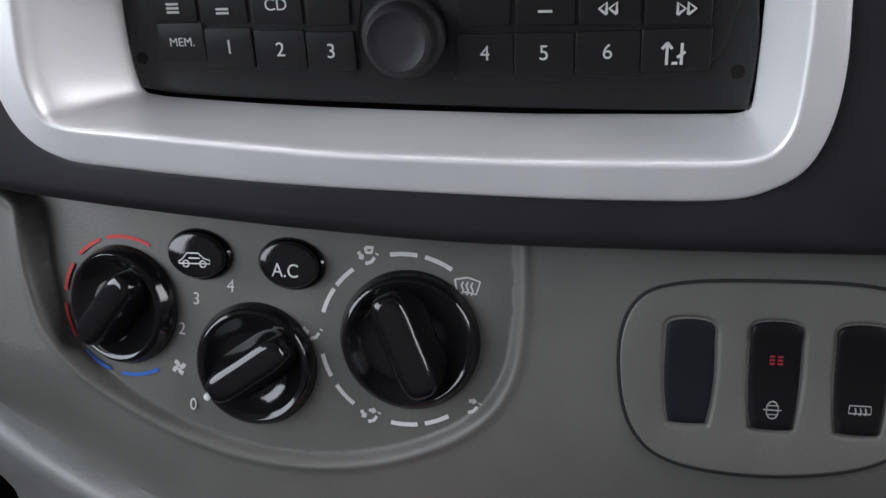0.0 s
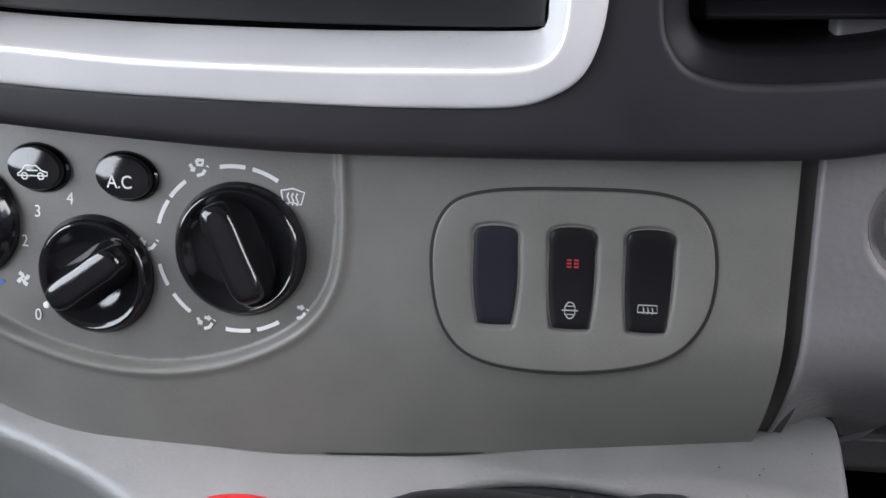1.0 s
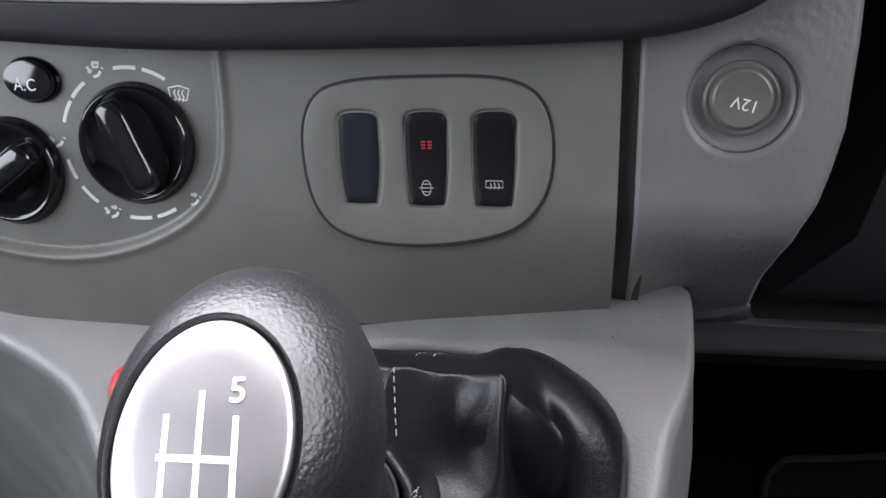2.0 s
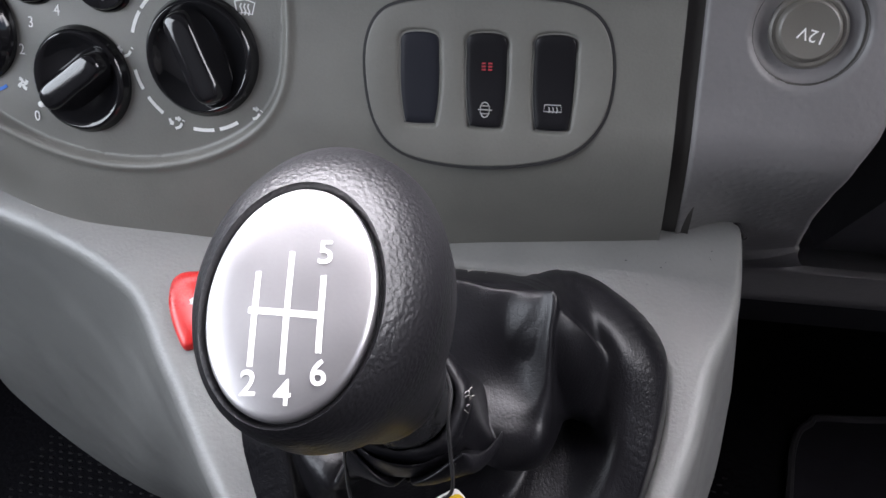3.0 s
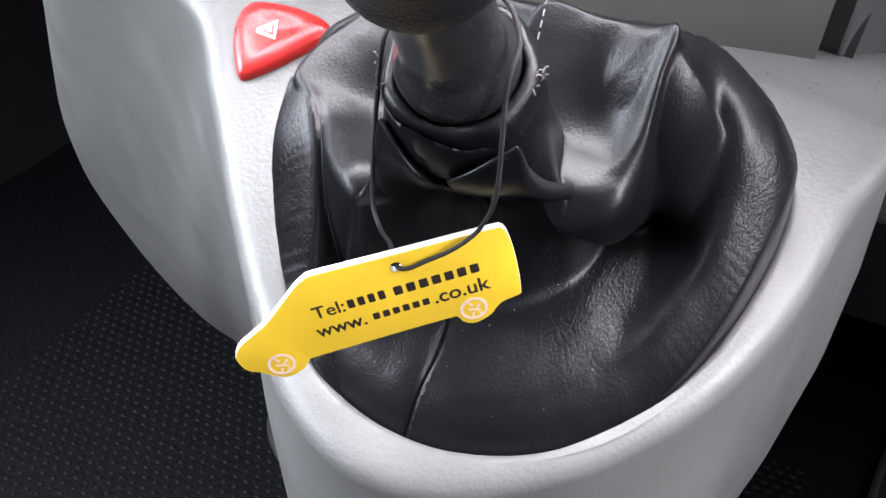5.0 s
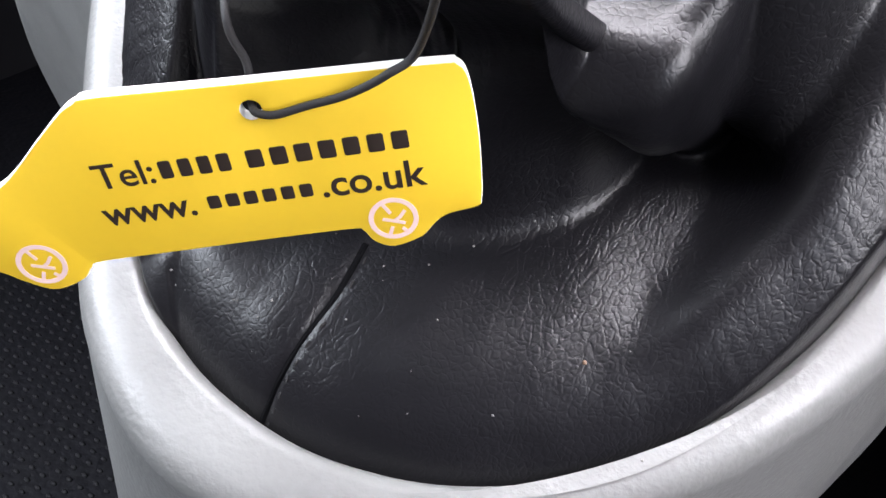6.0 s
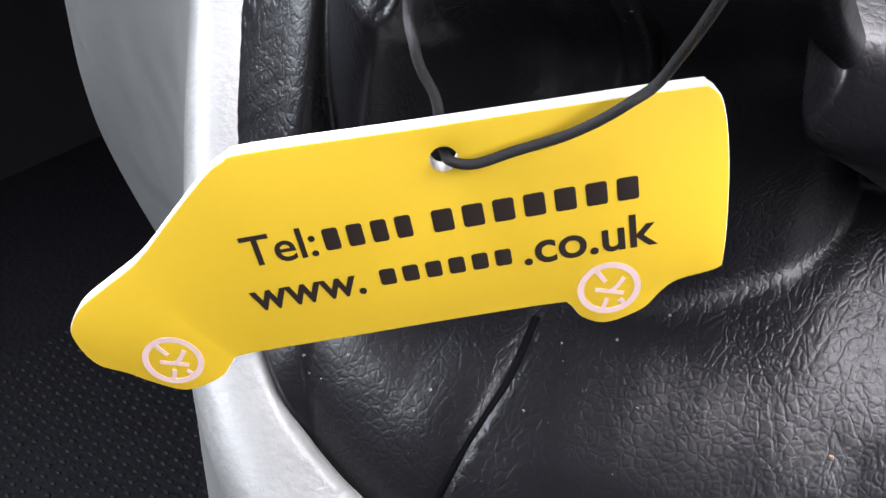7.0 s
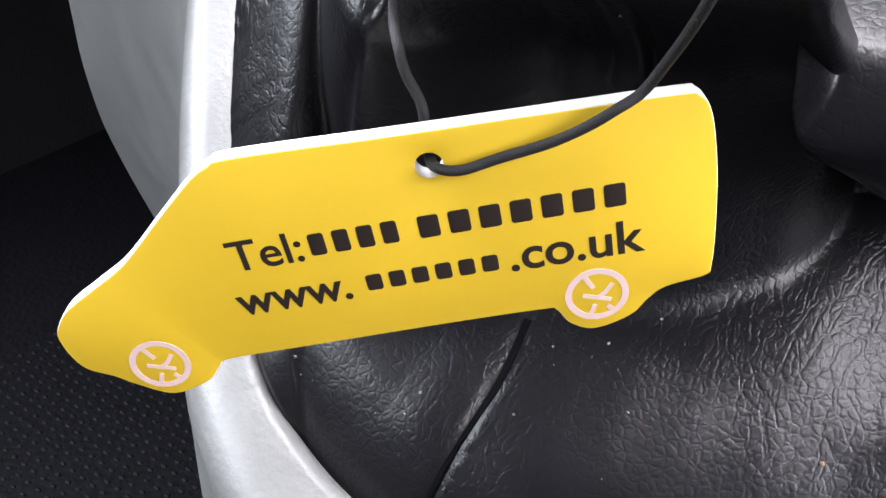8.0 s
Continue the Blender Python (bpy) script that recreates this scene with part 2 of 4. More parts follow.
def tube(points, r, n=8, closed=False):
    """A round cord along points in metres."""
    bm = bmesh.new()
    p = [Vector(q) for q in points]
    rings = []
    side = None
    for i, q in enumerate(p):
        if closed:
            d = p[(i + 1) % len(p)] - p[i - 1]
        else:
            d = p[min(i + 1, len(p) - 1)] - p[max(i - 1, 0)]
        d.normalize()
        if side is None:
            side = d.orthogonal().normalized()
        side = (side - d * side.dot(d)).normalized()
        up = d.cross(side)
        rings.append([bm.verts.new(q + (side * math.cos(2 * math.pi * k / n) + up * math.sin(2 * math.pi * k / n)) * r) for k in range(n)])
    loft(bm, rings)
    if closed:
        bridge(bm, rings[-1], rings[0])
    else:
        bm.faces.new(rings[0])
        bm.faces.new(rings[-1])
    return bm


def stroke(lines, width, top=0.0, thick=0.12):
    """Printed strokes: open polylines in mm, as thin raised bars."""
    bm = bmesh.new()
    for line in lines:
        p = np.array(line, float)
        d = np.gradient(p, axis=0)
        d /= np.linalg.norm(d, axis=1)[:, None] + 1e-9
        s = np.stack((-d[:, 1], d[:, 0]), 1) * width / 2
        rows = [[bm.verts.new((q[0] / 1000, q[1] / 1000, z / 1000)) for q, z in ((a + b, top - thick), (a + b, top), (a - b, top), (a - b, top - thick))]
                for a, b in zip(p, s)]
        loft(bm, rows, closed=True)
        bm.faces.new(rows[0])
        bm.faces.new(rows[-1])
    return bm


def arc(r, a0, a1, x=0.0, y=0.0, n=10):
    return [(x + r * math.cos(radians(a0 + (a1 - a0) * k / n)), y + r * math.sin(radians(a0 + (a1 - a0) * k / n))) for k in range(n + 1)]


def lettering(name, words, size, m, mat, parent, label="", thick=0.06, width=1.0, bold=0.0):
    """Words in the built-in font as one thin mesh, centred at m; size is the height of the capitals in mm."""
    c = bpy.data.curves.new(name, "FONT")
    c.body, c.size, c.extrude, c.align_x, c.align_y = words, size / 1000 / 0.72, thick / 1000, "CENTER", "CENTER"
    c.offset = bold / 1000
    tmp = new(name, c)
    bpy.context.view_layer.update()
    me = bpy.data.meshes.new_from_object(tmp)
    bpy.data.objects.remove(tmp)
    me.materials.clear()
    me.materials.append(mat)
    ob = new(name, me)
    ob.parent = parent
    ob.matrix_basis = m @ Matrix.Diagonal((width, 1, 1, 1))
    if label:
        ob["label"] = label
    return ob


def inside(u, v, loop):
    """Signed distance in mm to a closed outline: positive inside."""
    best = np.full(u.shape, 1e9)
    inn = np.zeros(u.shape, bool)
    for (x0, y0), (x1, y1) in zip(loop, np.roll(loop, -1, 0)):
        dx, dy = x1 - x0, y1 - y0
        k = np.clip(((u - x0) * dx + (v - y0) * dy) / (dx * dx + dy * dy + 1e-12), 0, 1)
        best = np.minimum(best, np.hypot(u - x0 - k * dx, v - y0 - k * dy))
        if y0 != y1:
            inn ^= ((y0 > v) != (y1 > v)) & (u < dx * (v - y0) / dy + x0)
    return np.where(inn, best, -best)


def sheet(us, vs, height, m, name, mat, thick=0.004):
    """A surface over a grid (mm), given a back so that it has thickness."""
    U, V = np.meshgrid(us, vs)
    H = height(U, V)
    nv, nu = U.shape
    front = np.stack((U, V, H), 2).reshape(-1, 3) / 1000
    rim = [k for k in range(nu)] + [r * nu + nu - 1 for r in range(1, nv)] + [(nv - 1) * nu + k for k in range(nu - 2, -1, -1)] + [r * nu for r in range(nv - 2, 0, -1)]
    back = front[rim] - (0, 0, thick)
    faces = [(r * nu + c, r * nu + c + 1, (r + 1) * nu + c + 1, (r + 1) * nu + c) for r in range(nv - 1) for c in range(nu - 1)]
    n0, k = nu * nv, len(rim)
    faces += [(rim[(i + 1) % k], rim[i], n0 + i, n0 + (i + 1) % k) for i in range(k)]
    me = bpy.data.meshes.new(name)
    me.from_pydata([tuple(p) for p in np.vstack((front, back))], [], faces)
    me.materials.append(mat)
    for p in me.polygons:
        p.use_smooth = True
    me.set_sharp_from_angle(angle=radians(50))
    ob = new(name, me)
    ob.matrix_basis = m
    return ob


def smoothstep(x, a, b):
    t = np.clip((x - a) / (b - a), 0, 1)
    return t * t * (3 - 2 * t)


# ---- cab shell ----
def slab(name, x0, x1, y0, y1, z0, z1, mat, label="", holes=()):
    bm = bmesh.new()
    bmesh.ops.create_cube(bm, size=1, matrix=Matrix.Translation(((x0 + x1) / 2, (y0 + y1) / 2, (z0 + z1) / 2)) @ Matrix.Diagonal((x1 - x0, y1 - y0, z1 - z0, 1)))
    return tagged(part(name, bm, mat), label, "", "", "structure")


slab("floor", -1.0, 1.0, -1.1, 1.05, -0.05, 0.0, CARPET, "dark ribbed rubber van floor")
slab("wall_front", -1.0, 1.0, 1.05, 1.1, -0.05, 1.02, TRIM, "dark bulkhead in front of the footwell")
slab("wall_back", -1.0, 1.0, -1.15, -1.1, -0.05, 1.65, TRIM, "dark grey bulkhead behind the seats")
# unseen roof, darkened and drawn forward to keep sheen off the gaiter
slab("ceiling", -1.0, 1.0, -1.15, 0.19, 1.6, 1.65, TRIM, "unseen cab roof, darkened and drawn forward to shade the gaiter")
for side, x in (("left", -1.0), ("right", 1.0)):
    slab("wall_" + side, x - 0.025, x + 0.025, -1.15, 1.1, -0.05, 0.92, TRIM, "grey lower door and wall lining")
    slab("wall_" + side + "_post", x - 0.025, x + 0.025, -1.15, -0.95 if side == "left" else -0.50, 0.92, 1.65, LINING, "pale door post lining")
    slab("wall_" + side + "_rail", x - 0.025, x + 0.025, -0.95 if side == "left" else -0.50, 0.75, 1.52, 1.65, LINING, "pale rail above the door window")

# small raised studs of the rubber floor
bm_v, bm_f = [], []
for i in range(62):
    for j in range(64):
        cx, cy = -0.62 + i * 0.0152 + (j % 2) * 0.0076, -0.02 + j * 0.0118
        if -0.075 < cx < 0.245:
            continue
        n0 = len(bm_v)
        for r, z in ((0.0032, 0.0), (0.0026, 0.0012), (0.0014, 0.0018)):
            bm_v += [(cx + r * 1.2 * math.cos(k * math.pi / 4), cy + r * 0.75 * math.sin(k * math.pi / 4), z) for k in range(8)]
        bm_f += [(n0 + 8 * q + k, n0 + 8 * q + (k + 1) % 8, n0 + 8 * q + 8 + (k + 1) % 8, n0 + 8 * q + 8 + k) for q in (0, 1) for k in range(8)] + [tuple(n0 + 16 + k for k in range(8))]
me = bpy.data.meshes.new("floor_studs")
me.from_pydata(bm_v, [], bm_f)
me.materials.append(STUD)
tagged(new("floor_studs", me), "small raised studs of the dark rubber floor", "floor studs", "", "stuff")

# carpeted tunnel under the console
bm = bmesh.new()
section = spline([(-0.08, 0.0), (-0.04, 0.2), (0.0, 0.32), (0.05, 0.365), (0.12, 0.365), (0.178, 0.33), (0.203, 0.24), (0.22, 0.1), (0.25, 0.0)], 6, False)
rows = [[bm.verts.new((x + 0.006 * noise.noise(Vector((x * 20, y * 14, z * 20))), y, z * k + 0.006 * noise.noise(Vector((y * 16, x * 22, z * 9)))))
         for x, z in section] for y, k in [(0.11, 0.0), (0.115, 0.5), (0.125, 0.85), (0.145, 0.97)] + [(0.16 + 0.02 * q, 1.0) for q in range(44)]]
loft(bm, rows, closed=False)
tagged(part("floor_tunnel", bm, MAT, smooth=80), "dark carpeted tunnel in the floor under the console", "", "", "structure")

# white flakes on the tunnel's carpet, standing in for a glint of light
rnd = random.Random(5)
bm_v, bm_f = [], []
for k in range(22):
    q = rnd.random()
    c = Vector((0.2285 - 0.006 * q + rnd.uniform(-0.002, 0.003), 0.466 - 0.022 * q + rnd.uniform(-0.005, 0.005), 0.10 + 0.02 * q))
    n0, r = len(bm_v), rnd.uniform(0.001, 0.0045)
    bm_v += [tuple(c + Vector((rnd.uniform(-r, r), rnd.uniform(-r, r), rnd.uniform(0.0, r)))) for _ in range(4)]
    bm_f += [(n0, n0 + 1, n0 + 2), (n0, n0 + 2, n0 + 3), (n0, n0 + 3, n0 + 1), (n0 + 1, n0 + 3, n0 + 2)]
me = bpy.data.meshes.new("lint")
me.from_pydata(bm_v, [], bm_f)
me.materials.append(WHITE)
tagged(new("lint", me), "white flakes standing in for a glint on the dark carpet", "lint", "", "stuff")

# floor mats, each a rubber sheet with a raised rim
def floor_mat(outline, z, label):
    mt = thing("floor_mat", Matrix.Translation((0, 0, z)), label, "floor mat", "floor mats")
    part("mat", plate(outline, 6, 6, 2), MAT, mt)
    bm = bmesh.new()
    lo = offset(outline, 4)
    rings = [ring(bm, offset(lo, d), h) for d, h in ((-5, 6), (-4, 11), (0, 13), (4, 11), (5, 6))]
    loft(bm, rings)
    part("rim", bm, MAT_RIM, mt, "smooth black rubber edge")
    return mt


floor_mat(spline([(480, 850), (425, 830), (400, 785), (380, 675), (340, 530), (250, 430), (250, 100), (500, 0), (800, 100), (820, 500), (800, 850)], 10), 0.001,
          "dark carpet mat with a smooth rubber edge on the floor")
floor_mat(spline([(-60, 418), (-105, 424), (-175, 435), (-240, 452), (-290, 500), (-320, 600), (-300, 720), (-150, 760), (-40, 700), (20, 560)][::-1], 10), 0.001,
          "dark rubber mat beside the console foot")

# ---- dashboard: grey centre panel, rolling under at its foot ----
HEATER = spline([(-76, 60), (-76, 38), (-76, 12), (-80, -8), (-92, -23), (-115, -34.5), (-142, -39.8), (-170, -38), (-198, -29.5),
                 (-224, -15), (-239, 1), (-245.5, 22), (-247.5, 45), (-248, 60)][::-1], 8)


def panel_height(u, v):
    k = np.clip((-170 - u) / 80, 0, 1.4)
    foot = -(5 + (u + 165) ** 2 / 2228 + 14 * k ** 2) * np.clip((-15 + 12 * k - v) / 50, 0, 1.8) ** 1.7
    d = inside(u, v, HEATER)
    return foot - (3.5 + 0.0014 * np.clip(-u - 180, 0, 99) ** 2) * smoothstep(d, -0.4, 2.4) + 1.1 * np.exp(-((d + 1.6) / 1.5) ** 2)


tagged(sheet(np.arange(-278, 67.6, 1.0), np.arange(-90, 60.1, 1.0), panel_height, PANEL, "centre_panel", PANEL_GREY),
       "warm grey moulded dashboard panel above the gear console", "", "", "structure")


def side_height(u, v):
    foot = -(5 + (u + 165) ** 2 / 2228) * np.clip((-15 - v) / 50, 0, 4) ** 1.7
    r = np.hypot(u - 106.4, v - 20.0)
    foot -= 15 * smoothstep(u, 60, 98) * smoothstep(-v, 25, 61)
    return foot - 5 * smoothstep(u, 105, 150) ** 2 - 5 * smoothstep(19.2 - r, 0, 3.0)


def side_panel():
    """Grained panel with the power socket; its right edge swings in towards the foot."""
    vs = np.arange(-84, 130.1, 1.5)
    right = np.interp(vs, [-84, -72, -60, -50, -38, -25, -15, -5, 10, 40, 130], [131.5, 128, 126, 125, 124.5, 127.5, 132, 135, 138.5, 140, 140])
    bm = bmesh.new()
    rows = []
    for v, r in zip(vs, right):
        us = np.concatenate(([73.0, 73.0], np.linspace(74.0, r, 56), [r + 2.0, r + 3]))
        hs = side_height(us, np.full(us.shape, v))
        hs[0] -= 8
        hs[1] -= 1.0
        hs[-2] -= 2.0
        hs[-1] -= 14
        rows.append([bm.verts.new((a / 1000, v / 1000, h / 1000)) for a, h in zip(us, hs)])
    leg = []
    path = [(0.283 + 0.1045 * k, 0.663 - 0.0775 * k, 0.2335 + 0.0253 * k ** 1.3) for k in np.linspace(0.12, 1.0, 9)]
    path += [(0.3885, 0.5845, 0.268), (0.3892, 0.5835, 0.290), (0.3898, 0.582, 0.35), (0.3905, 0.580, 0.95), (0.392, 0.575, 0.95), (0.393, 0.564, 0.95), (0.396, 0.555, 0.95), (0.41, 0.551, 0.95), (0.5, 0.551, 0.95)]
    for y, z, x1 in path:
        leg.append([bm.verts.new(PANEL.inverted() @ Vector((0.185 + (x1 - 0.185) * q ** 1.5, y + 0.006 * q ** 8 + 0.012 * q * q * max(0.0, (z - 0.590) / 0.073), z))) for q in np.linspace(0, 1, 60)])
    rows = leg[::-1] + rows
    loft(bm, rows, closed=False)
    return tagged(part("side_panel", bm, GREY_GRAIN, m=PANEL, smooth=60), "grained grey dashboard panel with the power socket", "", "", "structure")


side_panel()
# dark joint between the two panels
bm = bmesh.new()
rows = []
for v in np.arange(-86, 60, 4.0):
    h = float(side_height(np.array([70.0]), np.array([v]))[0]) - 3.6
    rows.append([bm.verts.new((x / 1000, v / 1000, h / 1000)) for x in (64, 70, 78)])
loft(bm, rows, closed=False)
tagged(part("panel_joint", bm, RING_SHADE_JOINT, m=PANEL), "dark joint between two dashboard panels", "", "", "structure")

# ---- black upper fascia with silver surround, radio and air vent ----
BEZEL = [(105, 45), (106, 28), (104.5, 14), (100, 3), (92, -3.2), (80, -6.8), (52, -7.4), (22, -6.8), (-27, -5.0), (-61, -3), (-96, 0.2), (-114, 3),
         (-126, 11), (-132, 26), (-132, 48), (-128, 70), (-110, 80), (-20, 84), (60, 84), (94, 78), (103, 66)]
RIDGE = [(95, 44), (95, 28), (94, 16), (91, 9.5), (86, 6.5), (77, 5.4), (52, 5.2), (22, 5.4), (-27, 7.1), (-61, 10), (-93, 13), (-108, 14.5),
         (-115.5, 18), (-118, 30), (-116, 48), (-113, 62), (-100, 69), (-20, 72), (58, 72), (84, 69), (93, 60)]
MOUTH = [(89.5, 44), (89.5, 28), (89.3, 18), (88.8, 13), (86, 10.5), (77, 10.0), (52, 10.0), (22, 10.2), (-27, 11.8), (-61, 13.6), (-88, 15.6), (-95, 16.5),
         (-99.5, 18.5), (-101, 30), (-100.5, 48), (-99, 58), (-92, 63), (-20, 65), (58, 65), (82, 63), (88.5, 58)]
bezel_out, bezel_ridge, bezel_mouth = (spline([(u + 0.8, v - 1.2) for u, v in p][::-1], 6) for p in (BEZEL, RIDGE, MOUTH))
VENT = spline([(204, 34), (202, 16), (195, 6), (186, 2), (166, -0.2), (145, -0.6), (132, 2), (125, 8), (121.5, 18), (121, 40), (128, 64), (165, 72), (198, 64)][::-1], 8)
FASCIA = spline([(221, 70), (220, 14), (214, -6), (203, -16), (180, -22.5), (150, -24.6), (100, -25.4), (20, -25.2), (-30, -22.5), (-90, -17), (-142, -10.5), (-175, -3.5),
                 (-186, 20), (-186, 80), (-186, 118), (-150, 128), (0, 132), (150, 130), (212, 118)][::-1], 8)
bm = plate(FASCIA, 0, 26, 7, [offset(bezel_out, 1.0), VENT], 2.2, 6, 22)
tagged(part("fascia", bm, BLACK, m=FASC, smooth=45), "black soft plastic upper dashboard fascia", "", "", "structure")
# padded top of the dashboard, from the fascia to the windscreen
bm = bmesh.new()
rows = [[bm.verts.new((x, y, z)) for y, z in ((0.24, 0.955), (0.25, 0.985), (0.30, 1.0), (0.6, 1.02), (1.06, 1.0), (1.06, 0.9), (0.32, 0.9))] for x in np.linspace(-1, 1, 9)]
loft(bm, rows)
bm.faces.new(rows[0])
bm.faces.new(rows[-1])
tagged(part("dash_top", bm, BLACK), "black padded top of the dashboard", "", "", "structure")
# lower dashboard body behind the panels
for x0, x1 in ((-0.97, -0.19), (0.27, 0.97)):
    bm = bmesh.new()
    rows = [[bm.verts.new((x, y, z)) for y, z in ((0.27, 0.95), (0.265, 0.80), (0.30, 0.70), (0.42, 0.58), (0.6, 0.58), (0.6, 0.95))] for x in np.linspace(x0, x1, 7)]
    loft(bm, rows)
    bm.faces.new(rows[0])
    bm.faces.new(rows[-1])
    tagged(part("dash_body", bm, DASH_GREY), "dark lower dashboard body", "", "", "structure")

surround = thing("radio_surround", FASC, "silver painted surround framing the car radio", "radio surround")
bm = bmesh.new()
rings = []
section = spline([(0.0, -6.0), (0.0, -1.5), (0.02, 0.2), (0.07, 1.8), (0.16, 2.8), (0.45, 3.6), (0.75, 4.3), (0.9, 4.6), (0.98, 4.2), (1.04, 3.0), (1.1, 0.9), (1.16, -1.6),
                  (1.3, -6.2), (1.65, -15.6), (2.0, -24.5), (2.0, -27.0)], 4, False)
for k, h in section:
    k = min(max(k, 0.0), 2.0)
    rings.append(ring(bm, bezel_out * (1 - k) + bezel_ridge * k if k < 1 else bezel_ridge * (2 - k) + bezel_mouth * (k - 1), h))
loft(bm, rings)
part("frame", bm, SILVER, surround, smooth=75)
bm = bmesh.new()
a = ring(bm, offset(bezel_out, -1.3), -0.6)
b = ring(bm, offset(bezel_out, 0.2), -0.6)
c = ring(bm, offset(bezel_out, 0.2), -5)
loft(bm, [a, b, c])
part("seal", bm, DARK, surround, "dark joint round the silver frame")

radio = thing("car_radio", FASC @ at(0, 0, -25), "black car radio with rotary knob and numbered buttons", "car radio")
face = spline([(89, 40), (89, 14), (84, 10.2), (20, 11), (-60, 14.2), (-94, 17), (-99.5, 22), (-100, 45), (-97, 60), (-20, 63), (80, 62)][::-1], 6)
part("body", plate(face, 0, 12, 1.5), RADIO, radio)
dark_face = spline([(82, 34), (78, 25), (66, 20.5), (30, 19), (6, 19.6), (2.5, 25), (2, 34), (2, 58), (40, 58), (82, 56)][::-1], 6)
part("keypad", plate(dark_face, 0.5, 1, 0.4), RADIO, radio, "dark keypad field")
left_face = spline([(-25, 34), (-27, 24), (-31, 20.5), (-58, 22), (-80, 25.5), (-88, 30), (-90, 40), (-89, 56), (-60, 58), (-25, 58)], 6)
part("keypad", plate(left_face, 0.5, 1, 0.4), RADIO, radio, "dark keypad field")


def radio_button(cx, cy, w, h, words, size=4.2):
    b = part("button", plate(rrect(w, h, 0.7, 3), 1.1, 1.1, 0.35), RADIO, radio, m=at(cx, cy + 1.4, 0.4))
    if words:
        lettering("print", words, size, at(0, 0, 1.16), WHITE, b, "white print")
    return b


for cx, cy, words, w in ((-81, 31, "MEM.", 15.2), (-65.7, 29.2, "1", 15.3), (-49.2, 28.2, "2", 16.3), (-33.2, 27.5, "3", 15.2),
                         (13.5, 26.2, "4", 16.6), (30.6, 26.1, "5", 17.1), (48.6, 26.2, "6", 18.0), (67.5, 26.6, "", 19)):
    radio_button(cx, cy, w, 11.9, words, 2.7 if words == "MEM." else 4.4)
for cx, cy, words, w in ((-82, 43, "", 14.5), (-66, 42, "", 15), (-49, 41.5, "CD", 16), (-33, 41, "", 13.5), (13.5, 40, "", 15), (31, 39.8, "", 16.5), (49, 39.5, "", 17), (67.5, 39.4, "", 18)):
    radio_button(cx, cy, w, 11.5, words, 3.6)
tri = lambda x, y, s, k: [(x, y - s), (x + k * s * 1.3, y), (x, y + s), (x, y - s)]
for lines, x, y in (([tri(-1, 0, 1.6, -1), tri(1.8, 0, 1.6, -1)], 49, 39.8), ([tri(-1.8, 0, 1.6, 1), tri(1, 0, 1.6, 1)], 69, 39.3)):
    part("skip_mark", stroke(lines, 0.8, 2.2), WHITE, radio, "white arrow marks", m=at(x, y, 0))
part("arrow_mark", stroke([[(-2, -3), (-2, 3)], [(-3.4, 1.4), (-2, 3.2)], [(-0.6, 1.4), (-2, 3.2)], [(2, -3), (2, 3)], [(0.8, -1), (3, 0.6)], [(-0.6, -2.6), (1, -2.6)]], 0.8, 2.2),
     WHITE, radio, "white arrow marks", m=at(67, 27, 0))
for x, y, k in ((-82, 42.8, 3), (-66, 42.2, 2), (31, 40.6, 1)):
    part("mark", stroke([[(-2, d), (2, d)] for d in (-1.2, 0, 1.2)[:k]], 0.7, 2.2), WHITE, radio, "white bar marks", m=at(x, y, 0))
# dust along the ledge below the radio
rnd = random.Random(31)
bm_v, bm_f = [], []
for k in range(34):
    c = Vector((rnd.uniform(10, 88), 0, rnd.uniform(-23, -17) if k < 26 else rnd.uniform(-22, -9)))
    c.y = 8.9 + (c.x < 30) * 0.2 + 0.34 * (c.z + 24) * -0.45 + 0.5
    n0, r = len(bm_v), rnd.uniform(0.10, 0.36)
    bm_v += [((c.x + r * q[0]) / 1000, (c.y + r * q[1]) / 1000, (c.z + r * q[2]) / 1000) for q in ((1, 0, 0), (0, 0, 1), (-1, 0, 0), (0, 0, -1), (0, 1, 0))]
    bm_f += [(n0, n0 + 1, n0 + 4), (n0 + 1, n0 + 2, n0 + 4), (n0 + 2, n0 + 3, n0 + 4), (n0 + 3, n0, n0 + 4)]
me = bpy.data.meshes.new("dust")
me.from_pydata(bm_v, [], bm_f)
me.materials.append(WHITE)
ledge_dust = new("dust", me)
ledge_dust.matrix_basis = FASC
tagged(ledge_dust, "pale specks of dust on the silver ledge", "dust", "", "stuff")
knob = part("knob", lathe([(12.4, -1), (12.4, 3.5), (11.6, 4.6), (10.6, 5), (10.3, 9), (9.6, 11.5), (8.4, 12.6), (7.8, 12.1), (5, 11.7), (0.3, 11.6)], 56), BLACK, radio, "black rotary volume knob", m=at(-10.3, 33.2, 0))
for x, y in ((-96.3, 27.5), (84.8, 21.4)):
    part("key_hole", lathe([(2.1, 0.02), (2.0, 0.12), (0.1, 0.10)], 20), GLOSS, radio, "small round removal hole", m=at(x, y, 0))

vent = thing("air_vent", FASC, "black rounded air vent with horizontal vanes", "air vent")
bm = bmesh.new()
loft(bm, [ring(bm, offset(VENT, d), h) for d, h in ((-0.2, -2.4), (1.2, -3.0), (4.5, -6.0), (6.2, -7.2), (7.2, -9), (8.2, -16), (8.2, -50))], cap_last=True)
part("housing", bm, SWITCH, vent)
for v in (18, 31, 44, 57):
    bm = plate(rrect(60, 9, 1.2, 3), 0.8, 1.6, 0.6)
    part("vane", bm, SWITCH, vent, m=at(164, v, -15) @ Matrix.Rotation(radians(-62), 4, "X"))

